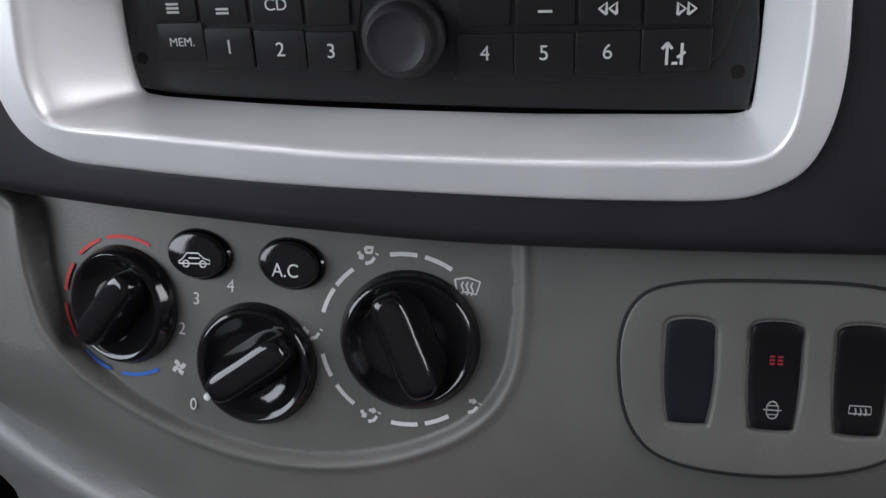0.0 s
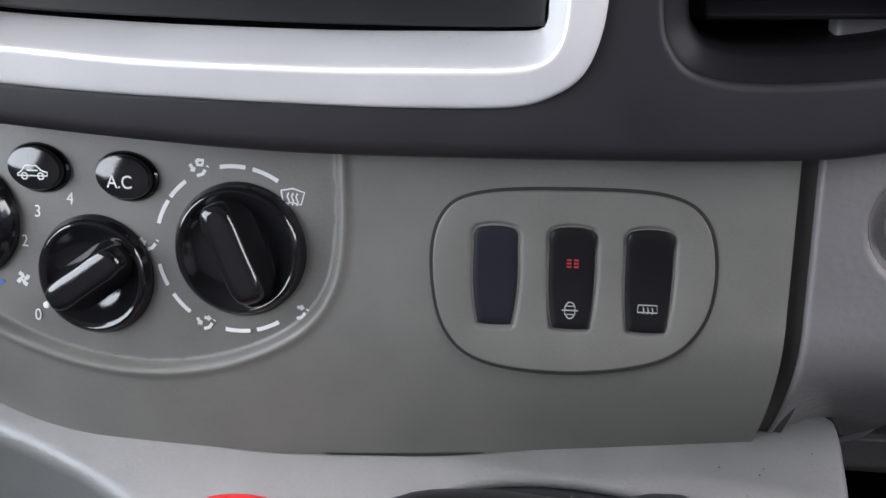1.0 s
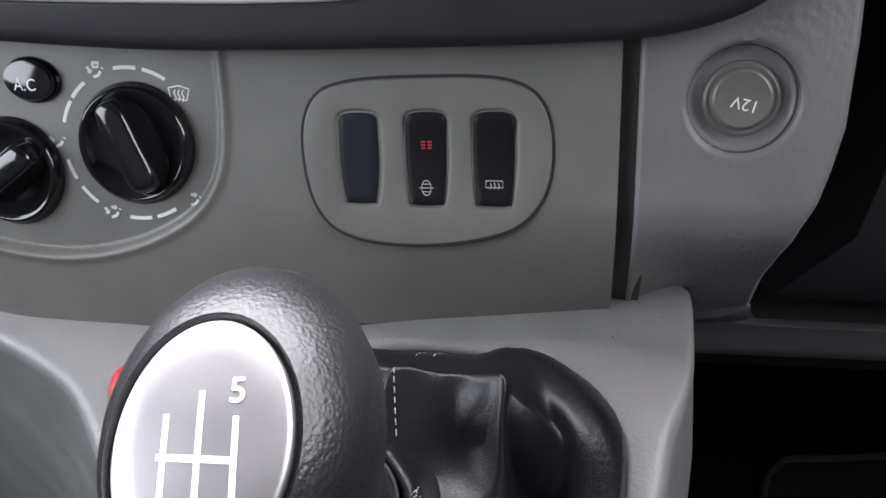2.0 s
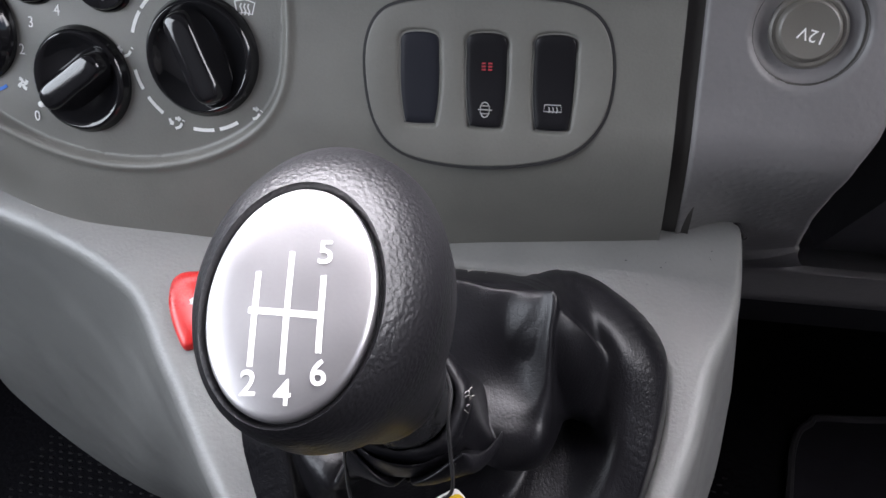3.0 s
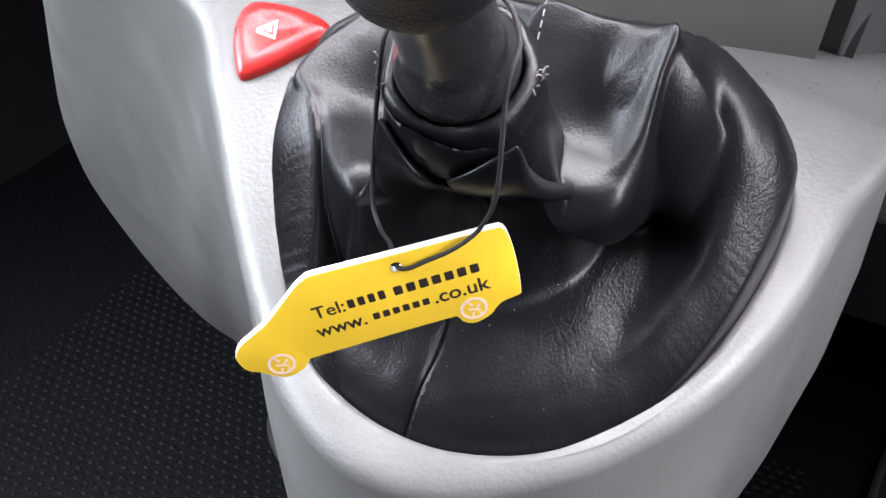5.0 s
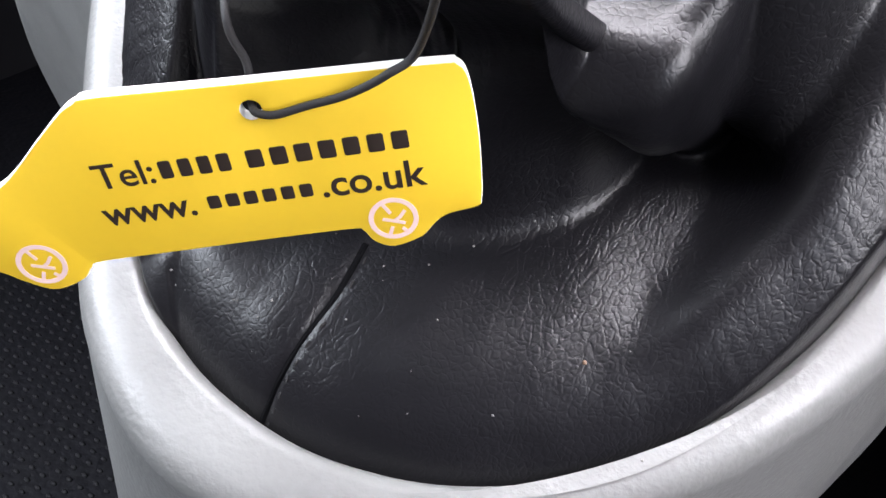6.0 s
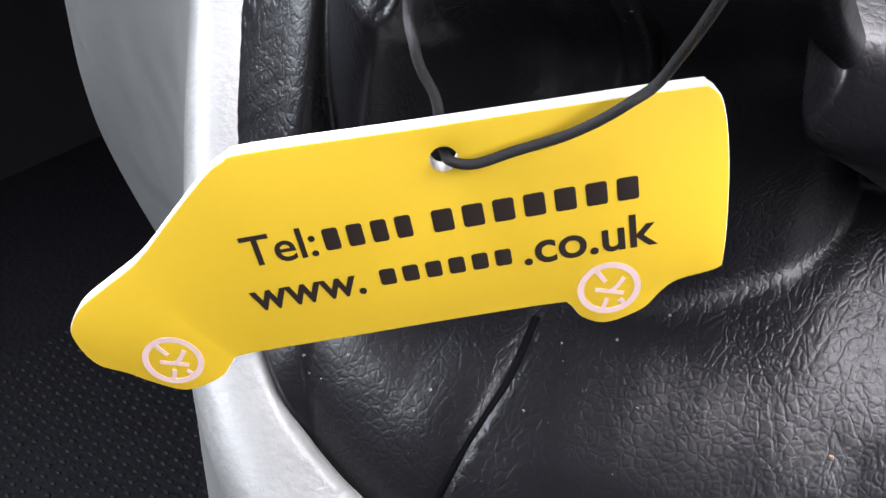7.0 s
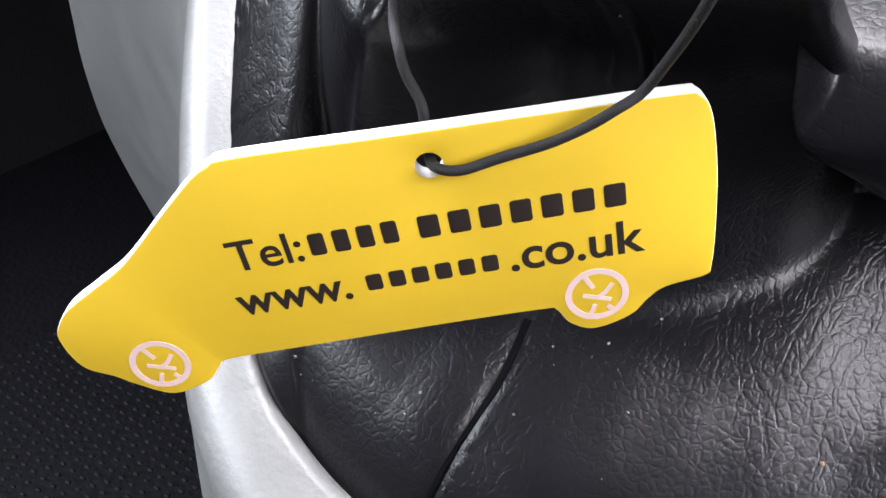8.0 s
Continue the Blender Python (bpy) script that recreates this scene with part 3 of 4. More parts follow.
# ---- heater controls ----
heater = thing("heater_controls", PANEL @ at(0, 0, -3.5), "heater control panel with three black dials and two buttons", "heater controls")


def bowed(x, y, h=0.0):
    """Place on the heater panel, which curves away at its outer end."""
    d = max(0.0, -x - 180)
    return at(x, y, h - 0.0014 * d * d) @ Matrix.Rotation(-math.atan(0.0028 * d), 4, "Y")


def dial(cx, cy, r, turn, dot=False, tilt=0.0):
    d = part("dial", lathe([(r + 1.0, -2.6), (r + 0.9, 0.8), (r + 0.3, 1.6), (r - 0.3, 3.4), (r - 1.1, 4.5), (r - 1.9, 4.9), (r - 2.7, 4.7), (r - 3.9, 3.7), (r - 5.6, 2.4), (r - 7.6, 1.3), (r - 10, 0.6), (r - 12.5, 0.35), (0.2, 0.3)], 72),
             GLOSS, heater, "glossy black round dial", m=bowed(cx, cy) @ Matrix.Rotation(radians(-tilt), 4, "Y") @ at(0, 0, 0, turn))
    bm = bmesh.new()
    rings = []
    for h, k, w in ((0.2, 1.0, 1.3), (2.5, 0.985, 1.08), (5.5, 0.96, 0.9), (9.2, 0.91, 0.80), (10.4, 0.87, 0.70), (11.0, 0.82, 0.56), (11.2, 0.74, 0.36), (11.25, 0.6, 0.1)):
        lo = []
        for q in range(56):
            a = 2 * math.pi * q / 56
            ca, sa = math.cos(a), math.sin(a)
            L, W = (r - 3.0) * k, 9.5 * w * r / 23
            x = L * math.copysign(abs(ca) ** 0.75, ca)
            waist = 1 - 0.22 * math.cos(min(1, abs(x) / L) * math.pi / 2)
            lo.append((x, W * waist * math.copysign(abs(sa) ** 0.7, sa)))
        rings.append(ring(bm, lo, h))
    loft(bm, rings, cap_last=True)
    part("grip", bm, GLOSS, d, "raised finger grip of the dial")
    if dot:
        bm = lathe([(1.2, 8.2), (1.2, 11.6), (0.1, 11.9)], 14)
        part("pointer", bm, WHITE, d, "white pointer dot", m=at(r - 4.2, 0, -1.2))
    return d


dial(-214.0, 11.6, 20.2, 227, tilt=6.0)
dial(-165.0, -6.6, 20.5, 214, True)
dial(-111.7, 4.3, 22.4, 112)


def heater_button(cx, cy):
    bm = bmesh.new()
    loft(bm, [ring(bm, circle(11.6 * k, 48, ry=8.7 * k), h) for k, h in ((1.0, -0.5), (0.99, 0.8), (0.93, 1.5), (0.88, 1.0), (0.87, 3.0), (0.82, 3.9), (0.6, 4.3), (0.02, 4.4))], cap_last=True)
    return part("button", bm, GLOSS, heater, "glossy black oval button", m=at(cx, cy, 0, -8))


b1, b2 = heater_button(-183.2, 30.6), heater_button(-151.0, 28.4)
lettering("print", "A.C", 4.6, at(-0.5, -1.8, 4.5, 6), WHITE, b2, "white letters", width=0.9)
part("print", stroke([[(-5.5, -1), (-4, 0), (-2.5, 1.9), (1.5, 1.9), (3.4, 0.2), (5.5, -0.4), (5.5, -1.6), (-5.5, -1.6), (-5.5, -1)], arc(1.1, 0, 360, -3, -1.7), arc(1.1, 0, 360, 3, -1.7), [(-2, 0.2), (2, 0.2)]], 0.45, 4.5),
     WHITE, b1, "white car outline", m=at(0, -0.8, 0, 8))

for words, x, y in (("0", -189.0, -22.8), ("2", -191.6, 4.2), ("3", -185.6, 15.0), ("4", -172.9, 19.9)):
    lettering("number", words, 4.4, bowed(x, y, 0.1) @ at(0, 0, 0, -4), WHITE, heater, "white printed figure", width=0.9)
part("fan_mark", stroke([[(0.3 * math.cos(radians(a)), 0.3 * math.sin(radians(a))), (1.6 * math.cos(radians(a + 14)), 1.6 * math.sin(radians(a + 14))), (2.6 * math.cos(radians(a + 34)), 2.6 * math.sin(radians(a + 34)))] for a in (0, 90, 180, 270)], 1.5, 0.15), WHITE, heater, "white fan blades", m=bowed(-193.6, -9.6))
# coloured arcs round the temperature dial and white dashes round the air dial
for a0, a1, mat in ((63, 103, RED_PRINT), (110, 134, RED_PRINT), (145, 170, RED_PRINT), (181, 210, RED_PRINT), (224, 251, BLUE_PRINT), (262, 298, BLUE_PRINT)):
    part("temperature_arc", stroke([arc(24.6, a0, a1)], 1.3, 0.25), mat, heater, "red printed arc" if mat is RED_PRINT else "blue printed arc", m=bowed(-213.0, 11.0))
for a0, a1 in ((57, 76), (81, 99), (126, 142), (145, 163), (192, 208), (215, 232), (260, 278), (283, 300)):
    part("dash_mark", stroke([arc(28.7, a0, a1)], 1.4, 0.15), WHITE, heater, "white printed dash", m=at(-113.3, 4.0))
flow = [[(-0.9, -1.9), (1.0, -1.1), (1.9, 0.5)], [(2.5, 1.5), (2.7, 1.9)], [(-3.6, 1.7), (-2.3, -0.1)], [(-3.3, -0.1), (-2.2, -0.3), (-2.1, 0.9)]]
foot = flow + [[(-1.0, 2.2), (1.0, 2.2)], [(0.2, 2.9), (1.1, 2.2), (0.2, 1.5)]]
for x, y, lines in ((-124.9, 31.0, flow + [[(-1.4, 3.4), (1.0, 3.6), (0.7, 1.9), (-1.0, 1.8), (-1.4, 3.4)]]), (-144.4, 4.9, flow), (-125.1, -22.8, foot), (-91.4, -17.4, flow[:2] + foot[4:])):
    part("air_mark", stroke(lines, 1.15, 0.15), WHITE, heater, "white air flow mark", m=at(x, y, 0, -6))
part("demist_mark", stroke([[(-4.8, 2.2), (0, 3.4), (4.8, 2.2), (3.6, -2.8), (0, -2.2), (-3.6, -2.8), (-4.8, 2.2)]] + [[(x, -3.4), (x + 0.5, -1.6), (x - 0.4, 0.2), (x + 0.2, 1.6)] for x in (-1.8, 0, 1.8)], 0.65, 0.15),
     WHITE, heater, "white windscreen outline", m=at(-92.8, 22.9, 0, -4) @ Matrix.Diagonal((0.85, 0.85, 1, 1)))

# ---- switch panel ----
switches = thing("switch_panel", PANEL, "grey panel with a blank and two black rocker switches", "switch panel")
PLATE = spline([(-44.8, 5), (-40.5, 20.5), (-28, 26.6), (0, 28.2), (28, 27), (40.5, 19.5), (44.4, 3), (41, -14.5), (28, -26.4), (0, -31.6), (-28, -29), (-41, -17.5)][::-1], 10)
bm = bmesh.new()
loft(bm, [ring(bm, offset(PLATE, d), h) for d, h in ((-1.1, 0.25), (-0.5, 0.45), (0.3, 0.3))])
part("joint", bm, DARK, switches, "thin dark joint round the plate")
ROCKER = spline([(-6, 15.6), (6, 15.6), (7.4, 8), (7.4, -4), (6.0, -15), (4.4, -16.8), (-4.4, -16.8), (-6.0, -15), (-7.4, -4), (-7.4, 8)][::-1], 5)
holes = [offset(ROCKER, -0.4) + (x, 0) for x in (-24.3, 0.1, 24.2)]
part("plate", plate(PLATE, 0.9, 1.4, 0.7, holes, 1.5, 4, 6), PANEL_GREY, switches)
for x, mat, label in ((-24.3, BLANK, "plain dark blanking cover"), (0.1, SWITCH, "black rocker switch with red and white marks"), (24.2, SWITCH, "black rocker switch with a white mark")):
    bm = bmesh.new()
    rings = []
    for d, k, dh in ((0, 1, -6), (0, 1, -0.6), (0.3, 1, 0.2), (0.9, 1, 0.6), (1.2, 0.85, 0.7), (1.2, 0.6, 0.72), (1.2, 0.3, 0.74), (1.2, 0.02, 0.74)):
        lo = offset(ROCKER, d) * k
        rings.append(ring(bm, lo, dh - 0.2 + (0 if mat is BLANK else 0.004 * lo[:, 1] ** 2)))
    loft(bm, rings, cap_last=True)
    sw = part("blank" if mat is BLANK else "rocker", bm, mat, switches, label, m=at(x, 0, 0))
    if x == 0.1:
        part("lock_mark", stroke([[(-1.6, 0.8), (1.6, 0.8), (1.6, -2), (-1.6, -2), (-1.6, 0.8)], arc(1.3, 0, 180, 0, 0.8), [(-2.6, -0.6), (2.6, -0.6)], arc(1.3, 180, 360, 0, -2)], 0.34, 1.35), FAINT, sw, "white lock mark", m=at(0, -9.8, 0))
        part("warning_mark", stroke([[(-1.9, 1.1), (-0.4, 1.1)], [(-1.9, 0), (-0.4, 0)], [(-1.9, -1.1), (-0.4, -1.1)], [(0.4, 1.1), (1.9, 1.1)], [(0.4, 0), (1.9, 0)], [(0.4, -1.1), (1.9, -1.1)]], 0.6, 0.9), DIM_RED, sw, "small red mark", m=at(0.3, 4.9, 0))
    elif mat is SWITCH:
        part("window_mark", stroke([[(-2.9, 1.2), (2.9, 1.2), (3.1, -1.2), (-3.1, -1.2), (-2.9, 1.2)]] + [[(q, -1.7), (q + 0.3, -0.6), (q, 0.5)] for q in (-1.4, 0, 1.4)], 0.34, 1.3), FAINT, sw, "white heated window mark", m=at(0.2, -8.8, 0))

# ---- power socket ----
socket = thing("power_socket", PANEL @ at(106.4, 20.0, -2.5) @ Matrix.Diagonal((0.93, 0.93, 1, 1)), "grey capped twelve volt power socket", "power socket")
# the ring's colour is darkened for the shade in its recess
part("ring", lathe([(19.6, 0.6), (18.9, 0.2), (18.2, -3.0), (17.4, -7.0), (16.4, -7.4), (15.7, -4.6), (15.0, -3.8), (14.2, -4.2), (13.7, -6), (13.7, -9)], 64, cap=False), RING_SHADE_JOINT, socket, "ring round the cap, its brown-grey shade put into the colour")
cap = part("cap", lathe([(13.9, -8), (13.8, -3.0), (13.4, -1.6), (12.4, -1.0), (11.2, -1.2), (10.8, -0.2), (10.3, 0.5), (9.6, 0.8), (9.0, 0.6), (0.2, 0.5)], 56), CAPGREY, socket, "round grey plastic cap")
lettering("print", "12V", 4.4, at(1.0, -1.6, 0.6, 165), WHITE, cap, "white letters")

# ---- gear console: a sloping top with an egg-shaped opening, and skirts that run down to the floor ----
# control points: edge of the top (mm, in its plane) and the foot of the skirt below it (m)
EDGE = [((109, 60), (0.198, 0.25, 0.50)), ((101, 33), (0.184, 0.21, 0.46)), ((94, 0), (0.172, 0.175, 0.43)), ((82, -32), (0.157, 0.14, 0.41)),
        ((66, -56), (0.142, 0.115, 0.40)), ((45, -76), (0.122, 0.10, 0.40)), ((18, -91), (0.11, 0.085, 0.40)), ((-8, -93), (0.085, 0.095, 0.41)),
        ((-34, -81), (0.06, 0.12, 0.43)), ((-55.5, -60), (0.03, 0.15, 0.46)), ((-77, -36), (-0.06, 0.27, 0.39)), ((-99, -9), (-0.160, 0.340, 0.325)),
        ((-114, 9), (-0.209, 0.343, 0.34)), ((-133, 32), (-0.254, 0.344, 0.378)), ((-155, 45), (-0.285, 0.338, 0.437)), ((-184, 56), (-0.282, 0.325, 0.485)),
        ((-218, 66), (-0.272, 0.315, 0.54)), ((-250, 78), (-0.235, 0.30, 0.63)), ((-278, 91), (-0.215, 0.275, 0.68)), ((-287, 99), (-0.20, 0.268, 0.70))]
BACK = [(-284, 107), (-272, 106), (-240, 93), (-205, 81.5), (-170, 72.5), (-138, 68), (-98, 66), (-55, 68.5), (-20, 72.5), (32, 83.2), (81, 97.2), (99, 101.5), (106.5, 101), (110, 94)]
DROP = [0] * 10 + [-1, -2.5, -5, -5]
OPENING = spline([(82.5, 24), (81, 5), (75.5, -19), (66, -41), (53.5, -57.5), (37, -69.5), (20, -75.8), (5, -77.4), (-12, -75), (-29, -67), (-46, -49), (-57.5, -27),
                  (-62, -5), (-62, 18), (-52, 40), (-30, 56), (-3, 62.5), (28, 62), (52, 57), (70, 48), (80, 36)][::-1], 8)
pod_inv = POD.inverted()
ctrl = [Vector((u / 1000, v / 1000, 0)) for (u, v), f in EDGE] + [Vector((u / 1000, v / 1000, 0)) for u, v in BACK]
feet = [pod_inv @ Vector(f) for _, f in EDGE] + [Vector((u / 1000, v / 1000, -0.03)) for u, v in BACK]
top = spline([c[:2] for c in ctrl], 8)[::-1] * 1000
sink = spline([(d, 0) for d in [-3] + [0] * (len(EDGE) - 1) + DROP], 8)[::-1, 0]
low = spline([f[:] for f in feet], 8)[::-1]
n_back = len(BACK) * 8
bm = bmesh.new()
is_back = np.arange(len(top)) < n_back + 1
soft = np.where(is_back, 1.5, np.where((top[:, 1] < -55) & (np.abs(top[:, 0] - 15) < 80), 8.5, 8.5))
soft = np.convolve(np.concatenate((soft[-12:], soft, soft[:12])), np.ones(13) / 13, "same")[12:-12]
rings = []
e = np.roll(top, -1, 0) - np.roll(top, 1, 0)
e /= np.linalg.norm(e, axis=1)[:, None]
inward = np.stack((-e[:, 1], e[:, 0]), 1)
for k in range(7):
    a = math.pi / 2 * k / 6 * 0.94
    rings.append(ring(bm, top + inward * (soft * (1 - math.sin(a)))[:, None], sink - soft * (1 - math.cos(a))))
last = np.array([v.co[:] for v in rings[-1]])
for k in (0.08, 0.25, 0.5, 0.75, 1.0):
    bulge = np.sin(math.pi * k) * 0.006
    pts = last * (1 - k) + low * k
    pts[:, :2] -= inward * bulge * (~is_back)[:, None]
    rings.append(ring3(bm, pts))
loft(bm, rings)
hole = []
for k in range(5):
    a = math.pi / 2 * k / 4
    hole.append(ring(bm, offset(OPENING, -2.5 * (1 - math.sin(a))), -2.5 * (1 - math.cos(a))))
hole.append(ring(bm, OPENING, -9))
loft(bm, hole)
fill(bm, [rings[0], hole[0]])
console = tagged(part("gear_console", bm, GREY, m=POD, smooth=50), "grey moulded console round the gear lever, scuffed on its rim", "gear console")
# dark joint where the console meets the dashboard
edge = [(u, v, d) for (u, v), d in zip(BACK, DROP)][6:]
path = spline([(u, v + 1.0, d - 1.2) for u, v, d in edge[:-2]] + [(u + 1.4, v + 0.6, d - 2.0) for u, v, d in edge[-2:]], 8, False) / 1000
part("joint", tube([Vector(q) for q in path], 0.0011, 8), DARK, console, "dark joint along the dashboard")
# dark specks and nicks on the console's top
rnd = random.Random(11)
bm_v, bm_f = [], []
for k in range(16):
    u, v = (rnd.uniform(62, 98), rnd.uniform(60, 84)) if k < 12 else (rnd.uniform(-75, -50), rnd.uniform(-40, 45))
    n0, r = len(bm_v), rnd.uniform(0.15, 0.5)
    bm_v += [((u + r * x) / 1000, (v + r * y * rnd.uniform(0.5, 1)) / 1000, z / 1000) for x, y, z in ((1, 0, -0.02), (0, 1, -0.02), (-1, 0, -0.02), (0, -1, -0.02), (0, 0, 0.08))]
    bm_f += [(n0, n0 + 1, n0 + 4), (n0 + 1, n0 + 2, n0 + 4), (n0 + 2, n0 + 3, n0 + 4), (n0 + 3, n0, n0 + 4)]
me = bpy.data.meshes.new("specks")
me.from_pydata(bm_v, [], bm_f)
me.materials.append(DARK)
specks = new("specks", me)
specks.matrix_basis = POD
tagged(specks, "small dark specks on the grey console top", "specks", "", "stuff")
# dark inner liner under the console
bm = bmesh.new()
loft(bm, [ring(bm, offset(OPENING, 0.3), -7), ring(bm, offset(OPENING, -6), -40), ring(bm, OPENING * 0.8, -200)], cap_last=True)
part("liner", bm, DARK, console, "dark inner liner")

# ---- hazard switch ----
hazard = thing("hazard_switch", POD @ at(-98.8, 35.5, -1.5), "glossy red three-cornered hazard warning switch", "hazard switch")
TRI = spline([(19.6, 6.5), (16.8, 0.5), (9.5, -10.5), (3.0, -18.5), (-0.8, -21.5), (-4.2, -20.0), (-11.0, -11), (-15.4, -2.5), (-17, 5), (-15.8, 9.4), (-12, 11.8), (0, 13.4), (12.5, 12.2), (18.6, 9.6)][::-1], 8)
bm = bmesh.new()
loft(bm, [ring(bm, offset(TRI, d), h) for d, h in ((-0.9, 0.9), (-0.3, 1.5), (0.3, 0.9))])
part("joint", bm, DARK, hazard, "dark joint round the switch")
bm = bmesh.new()
loft(bm, [ring(bm, TRI * k + (0, 0), h) for k, h in ((0.985, 0), (0.985, 2.4), (0.965, 3.9), (0.92, 4.9), (0.8, 5.7), (0.6, 6.1))] +
     [ring(bm, TRI * 0.42 + (0, 0.3), 5.8), ring(bm, TRI * 0.3 + (0, 0.3), 5.5), ring(bm, TRI * 0.02 + (0, 0.3), 5.3)], cap_last=True)
cap = part("cap", bm, RED, hazard, "red plastic push cap")
tri_a = [(-3.8, -2.8), (3.8, -2.8), (0, 3.8), (-3.8, -2.8)]
part("triangle_mark", stroke([[(0.9 * x, 0.9 * y - 0.1) for x, y in ((-0.9, -0.9), (0.9, -0.9), (0, 0.7), (-0.9, -0.9))]], 0.9, 6.0, 0.8), WHITE, cap, "small white inner triangle", m=at(-0.6, -0.2, 0, -8))
part("triangle_mark", stroke([tri_a], 2.0, 6.0, 0.8), WHITE, cap, "white warning triangle", m=at(-0.6, -0.2, 0, -8))

# ---- leather gaiter: a slack bag from the opening up to the lever's collar, with folds ----
AXIS = Vector((0.052, -0.590, 0.806)).normalized()
COLLAR = Vector((0.0995, 0.1125, 0.7360))
side = Vector((1, 0, 0))
side = (side - AXIS * side.dot(AXIS)).normalized()
LEVER_M = frame_of(COLLAR, side, AXIS.cross(side), AXIS)


def crest(p, pts, left, right, r):
    """Height of a fold along a line of (u, v, h): round on top, falling off on its left and right."""
    pts = np.array(pts, float)
    if len(pts) > 2:
        pts = spline(pts, 5, False)
    best_d = np.full(len(p), 1e9)
    best_h = np.zeros(len(p))
    for a, b in zip(pts[:-1], pts[1:]):
        e = b[:2] - a[:2]
        k = np.clip(((p - a[:2]) @ e) / (e @ e), 0, 1)
        q = p - a[:2] - k[:, None] * e
        d = np.hypot(q[:, 0], q[:, 1])
        turn = e[0] * (p[:, 1] - a[1]) - e[1] * (p[:, 0] - a[0])
        slope = right + (left - right) * (0.5 + 0.5 * np.clip(turn / np.hypot(*e) / 1.5, -1, 1))
        h = a[2] + (b[2] - a[2]) * k - slope * (np.sqrt(d * d + r * r) - r) - 0.06 * np.clip(d - 9, 0, 99) ** 2
        near = d < best_d
        best_d, best_h = np.where(near, d, best_d), np.where(near, h, best_h)
    return best_h


def soft_max(a, b, k):
    x = np.clip(0.5 + 0.5 * (a - b) / k, 0, 1)
    return b + (a - b) * x + k * x * (1 - x)


def pouch(p, outline, top, round_, drop):
    """A slack bag over an outline in the plan: its top, a rounded shoulder and a steep wall."""
    d = inside(p[:, 0], p[:, 1], outline)
    k = 1 - np.clip(d / round_, 0, 1)
    return top - round_ * (1 - np.sqrt(np.clip(1 - k * k, 0, 1))) - drop * np.clip(-d, 0, 99)


def gaiter():
    na, nt = 520, 170
    c0 = np.array((5.0, -14.0))
    rel = OPENING - c0
    ang = np.arctan2(rel[:, 1], rel[:, 0])
    o = np.argsort(ang)
    th = np.linspace(-math.pi, math.pi, na, endpoint=False)
    rad = np.interp(th, ang[o], np.hypot(*rel.T)[o], period=2 * math.pi) + 1.0
    top_c = pod_inv @ (COLLAR - AXIS * 0.008)
    ax = (pod_inv.to_3x3() @ AXIS)
    su = Vector((1, 0, 0))
    su = (su - ax * su.dot(ax)).normalized()
    sv = ax.cross(su)
    hub = np.array((top_c.x, top_c.y)) * 1000
    ts = np.linspace(0, 1, nt)
    ct = np.array([(top_c + (su * math.cos(a) + sv * math.sin(a)) * 0.0160)[:] for a in th]) * 1000
    ct[:, 2] -= 7 * np.exp(-((th + 1.75) / 0.5) ** 2)
    way = np.stack((np.cos(th), np.sin(th)), 1)
    rim = c0 + way * rad[:, None]
    p = (rim[None] * (1 - ts[:, None, None]) + ct[None, :, :2] * ts[:, None, None])
    flat = p.reshape(-1, 2)
    to_rim = np.hypot(*(p - rim[None]).reshape(-1, 2).T)
    to_hub = np.hypot(*(flat - hub).T)
    u, v = flat.T
    # apron along the rim: a slack swell that sinks again towards the lever
    swell = 9 + 9 * smoothstep(u, 48, 72) + 6 * smoothstep(v, 0, 40) + 2.5 * smoothstep(-u, 5, 30)
    h = -5 + (swell + 5) * (1 - (1 - np.clip(to_rim / 22, 0, 1)) ** 2.3) - (swell - 1) * 0.9 * smoothstep(to_rim, 25, 46)
    # back ridge, with the back panel falling from it to the rim
    h = soft_max(h, crest(flat, [(-52, 16, 42), (-38, 29, 45), (-16, 31, 50), (6, 29, 54), (22, 27.5, 57), (38, 23.5, 61)], 1.25, 0.75, 3.0), 3)
    # left bag: its lip runs forward from the outer corner, the leather inside it sinks
    left = spline([(-57, -5), (-45, -13), (-34, -28), (-23, -38), (-12, -43), (2, -44), (8, -30), (8, 10), (0, 32), (-20, 33), (-40, 29), (-54, 12)], 6)
    tl = 43 + 5 * smoothstep(u, -50, -26) - 11 * np.exp(-((u + 27) / 15) ** 2 - ((v + 4) / 15) ** 2) + 4 * np.exp(-((u + 20) / 7) ** 2 - ((v + 33) / 9) ** 2)
    h = soft_max(h, pouch(flat, left, tl, 3.0 + 3 * smoothstep(u, -22, 0), 4.2), 1.6)
    # ridge down the outer side of the left bag
    h = soft_max(h, crest(flat, [(-56, -4, 39), (-48, -11, 42), (-41, -22, 40), (-36.5, -36, 29), (-33, -50, 16), (-24, -62, 6)], 2.4, 0.85, 3.2), 3)
    # right bag: hollow panel, sharp crest on its outer side, hanging rounded lip in front
    right = spline([(40, 26), (41, 14), (42, 3), (43.5, -6), (43.5, -14), (39, -22), (31, -25.5), (20, -25), (8, -22), (4, 0), (4, 27), (22, 28)][::-1], 6)
    tr = (45.5 + 13 * smoothstep(v, -5, 30) - 2.5 * np.exp(-((u - 27) / 9) ** 2 - ((v - 6) / 9) ** 2)
          + (2 + 5 * smoothstep(v, -16, 16)) * np.exp(-((u - 41) / 5) ** 2) - 0.02 * np.clip(-v - 12, 0, 99) ** 2)
    h = soft_max(h, pouch(flat, right, tr, 1.8 + 9 * smoothstep(-v, -3, 12), 5.5), 1.6)
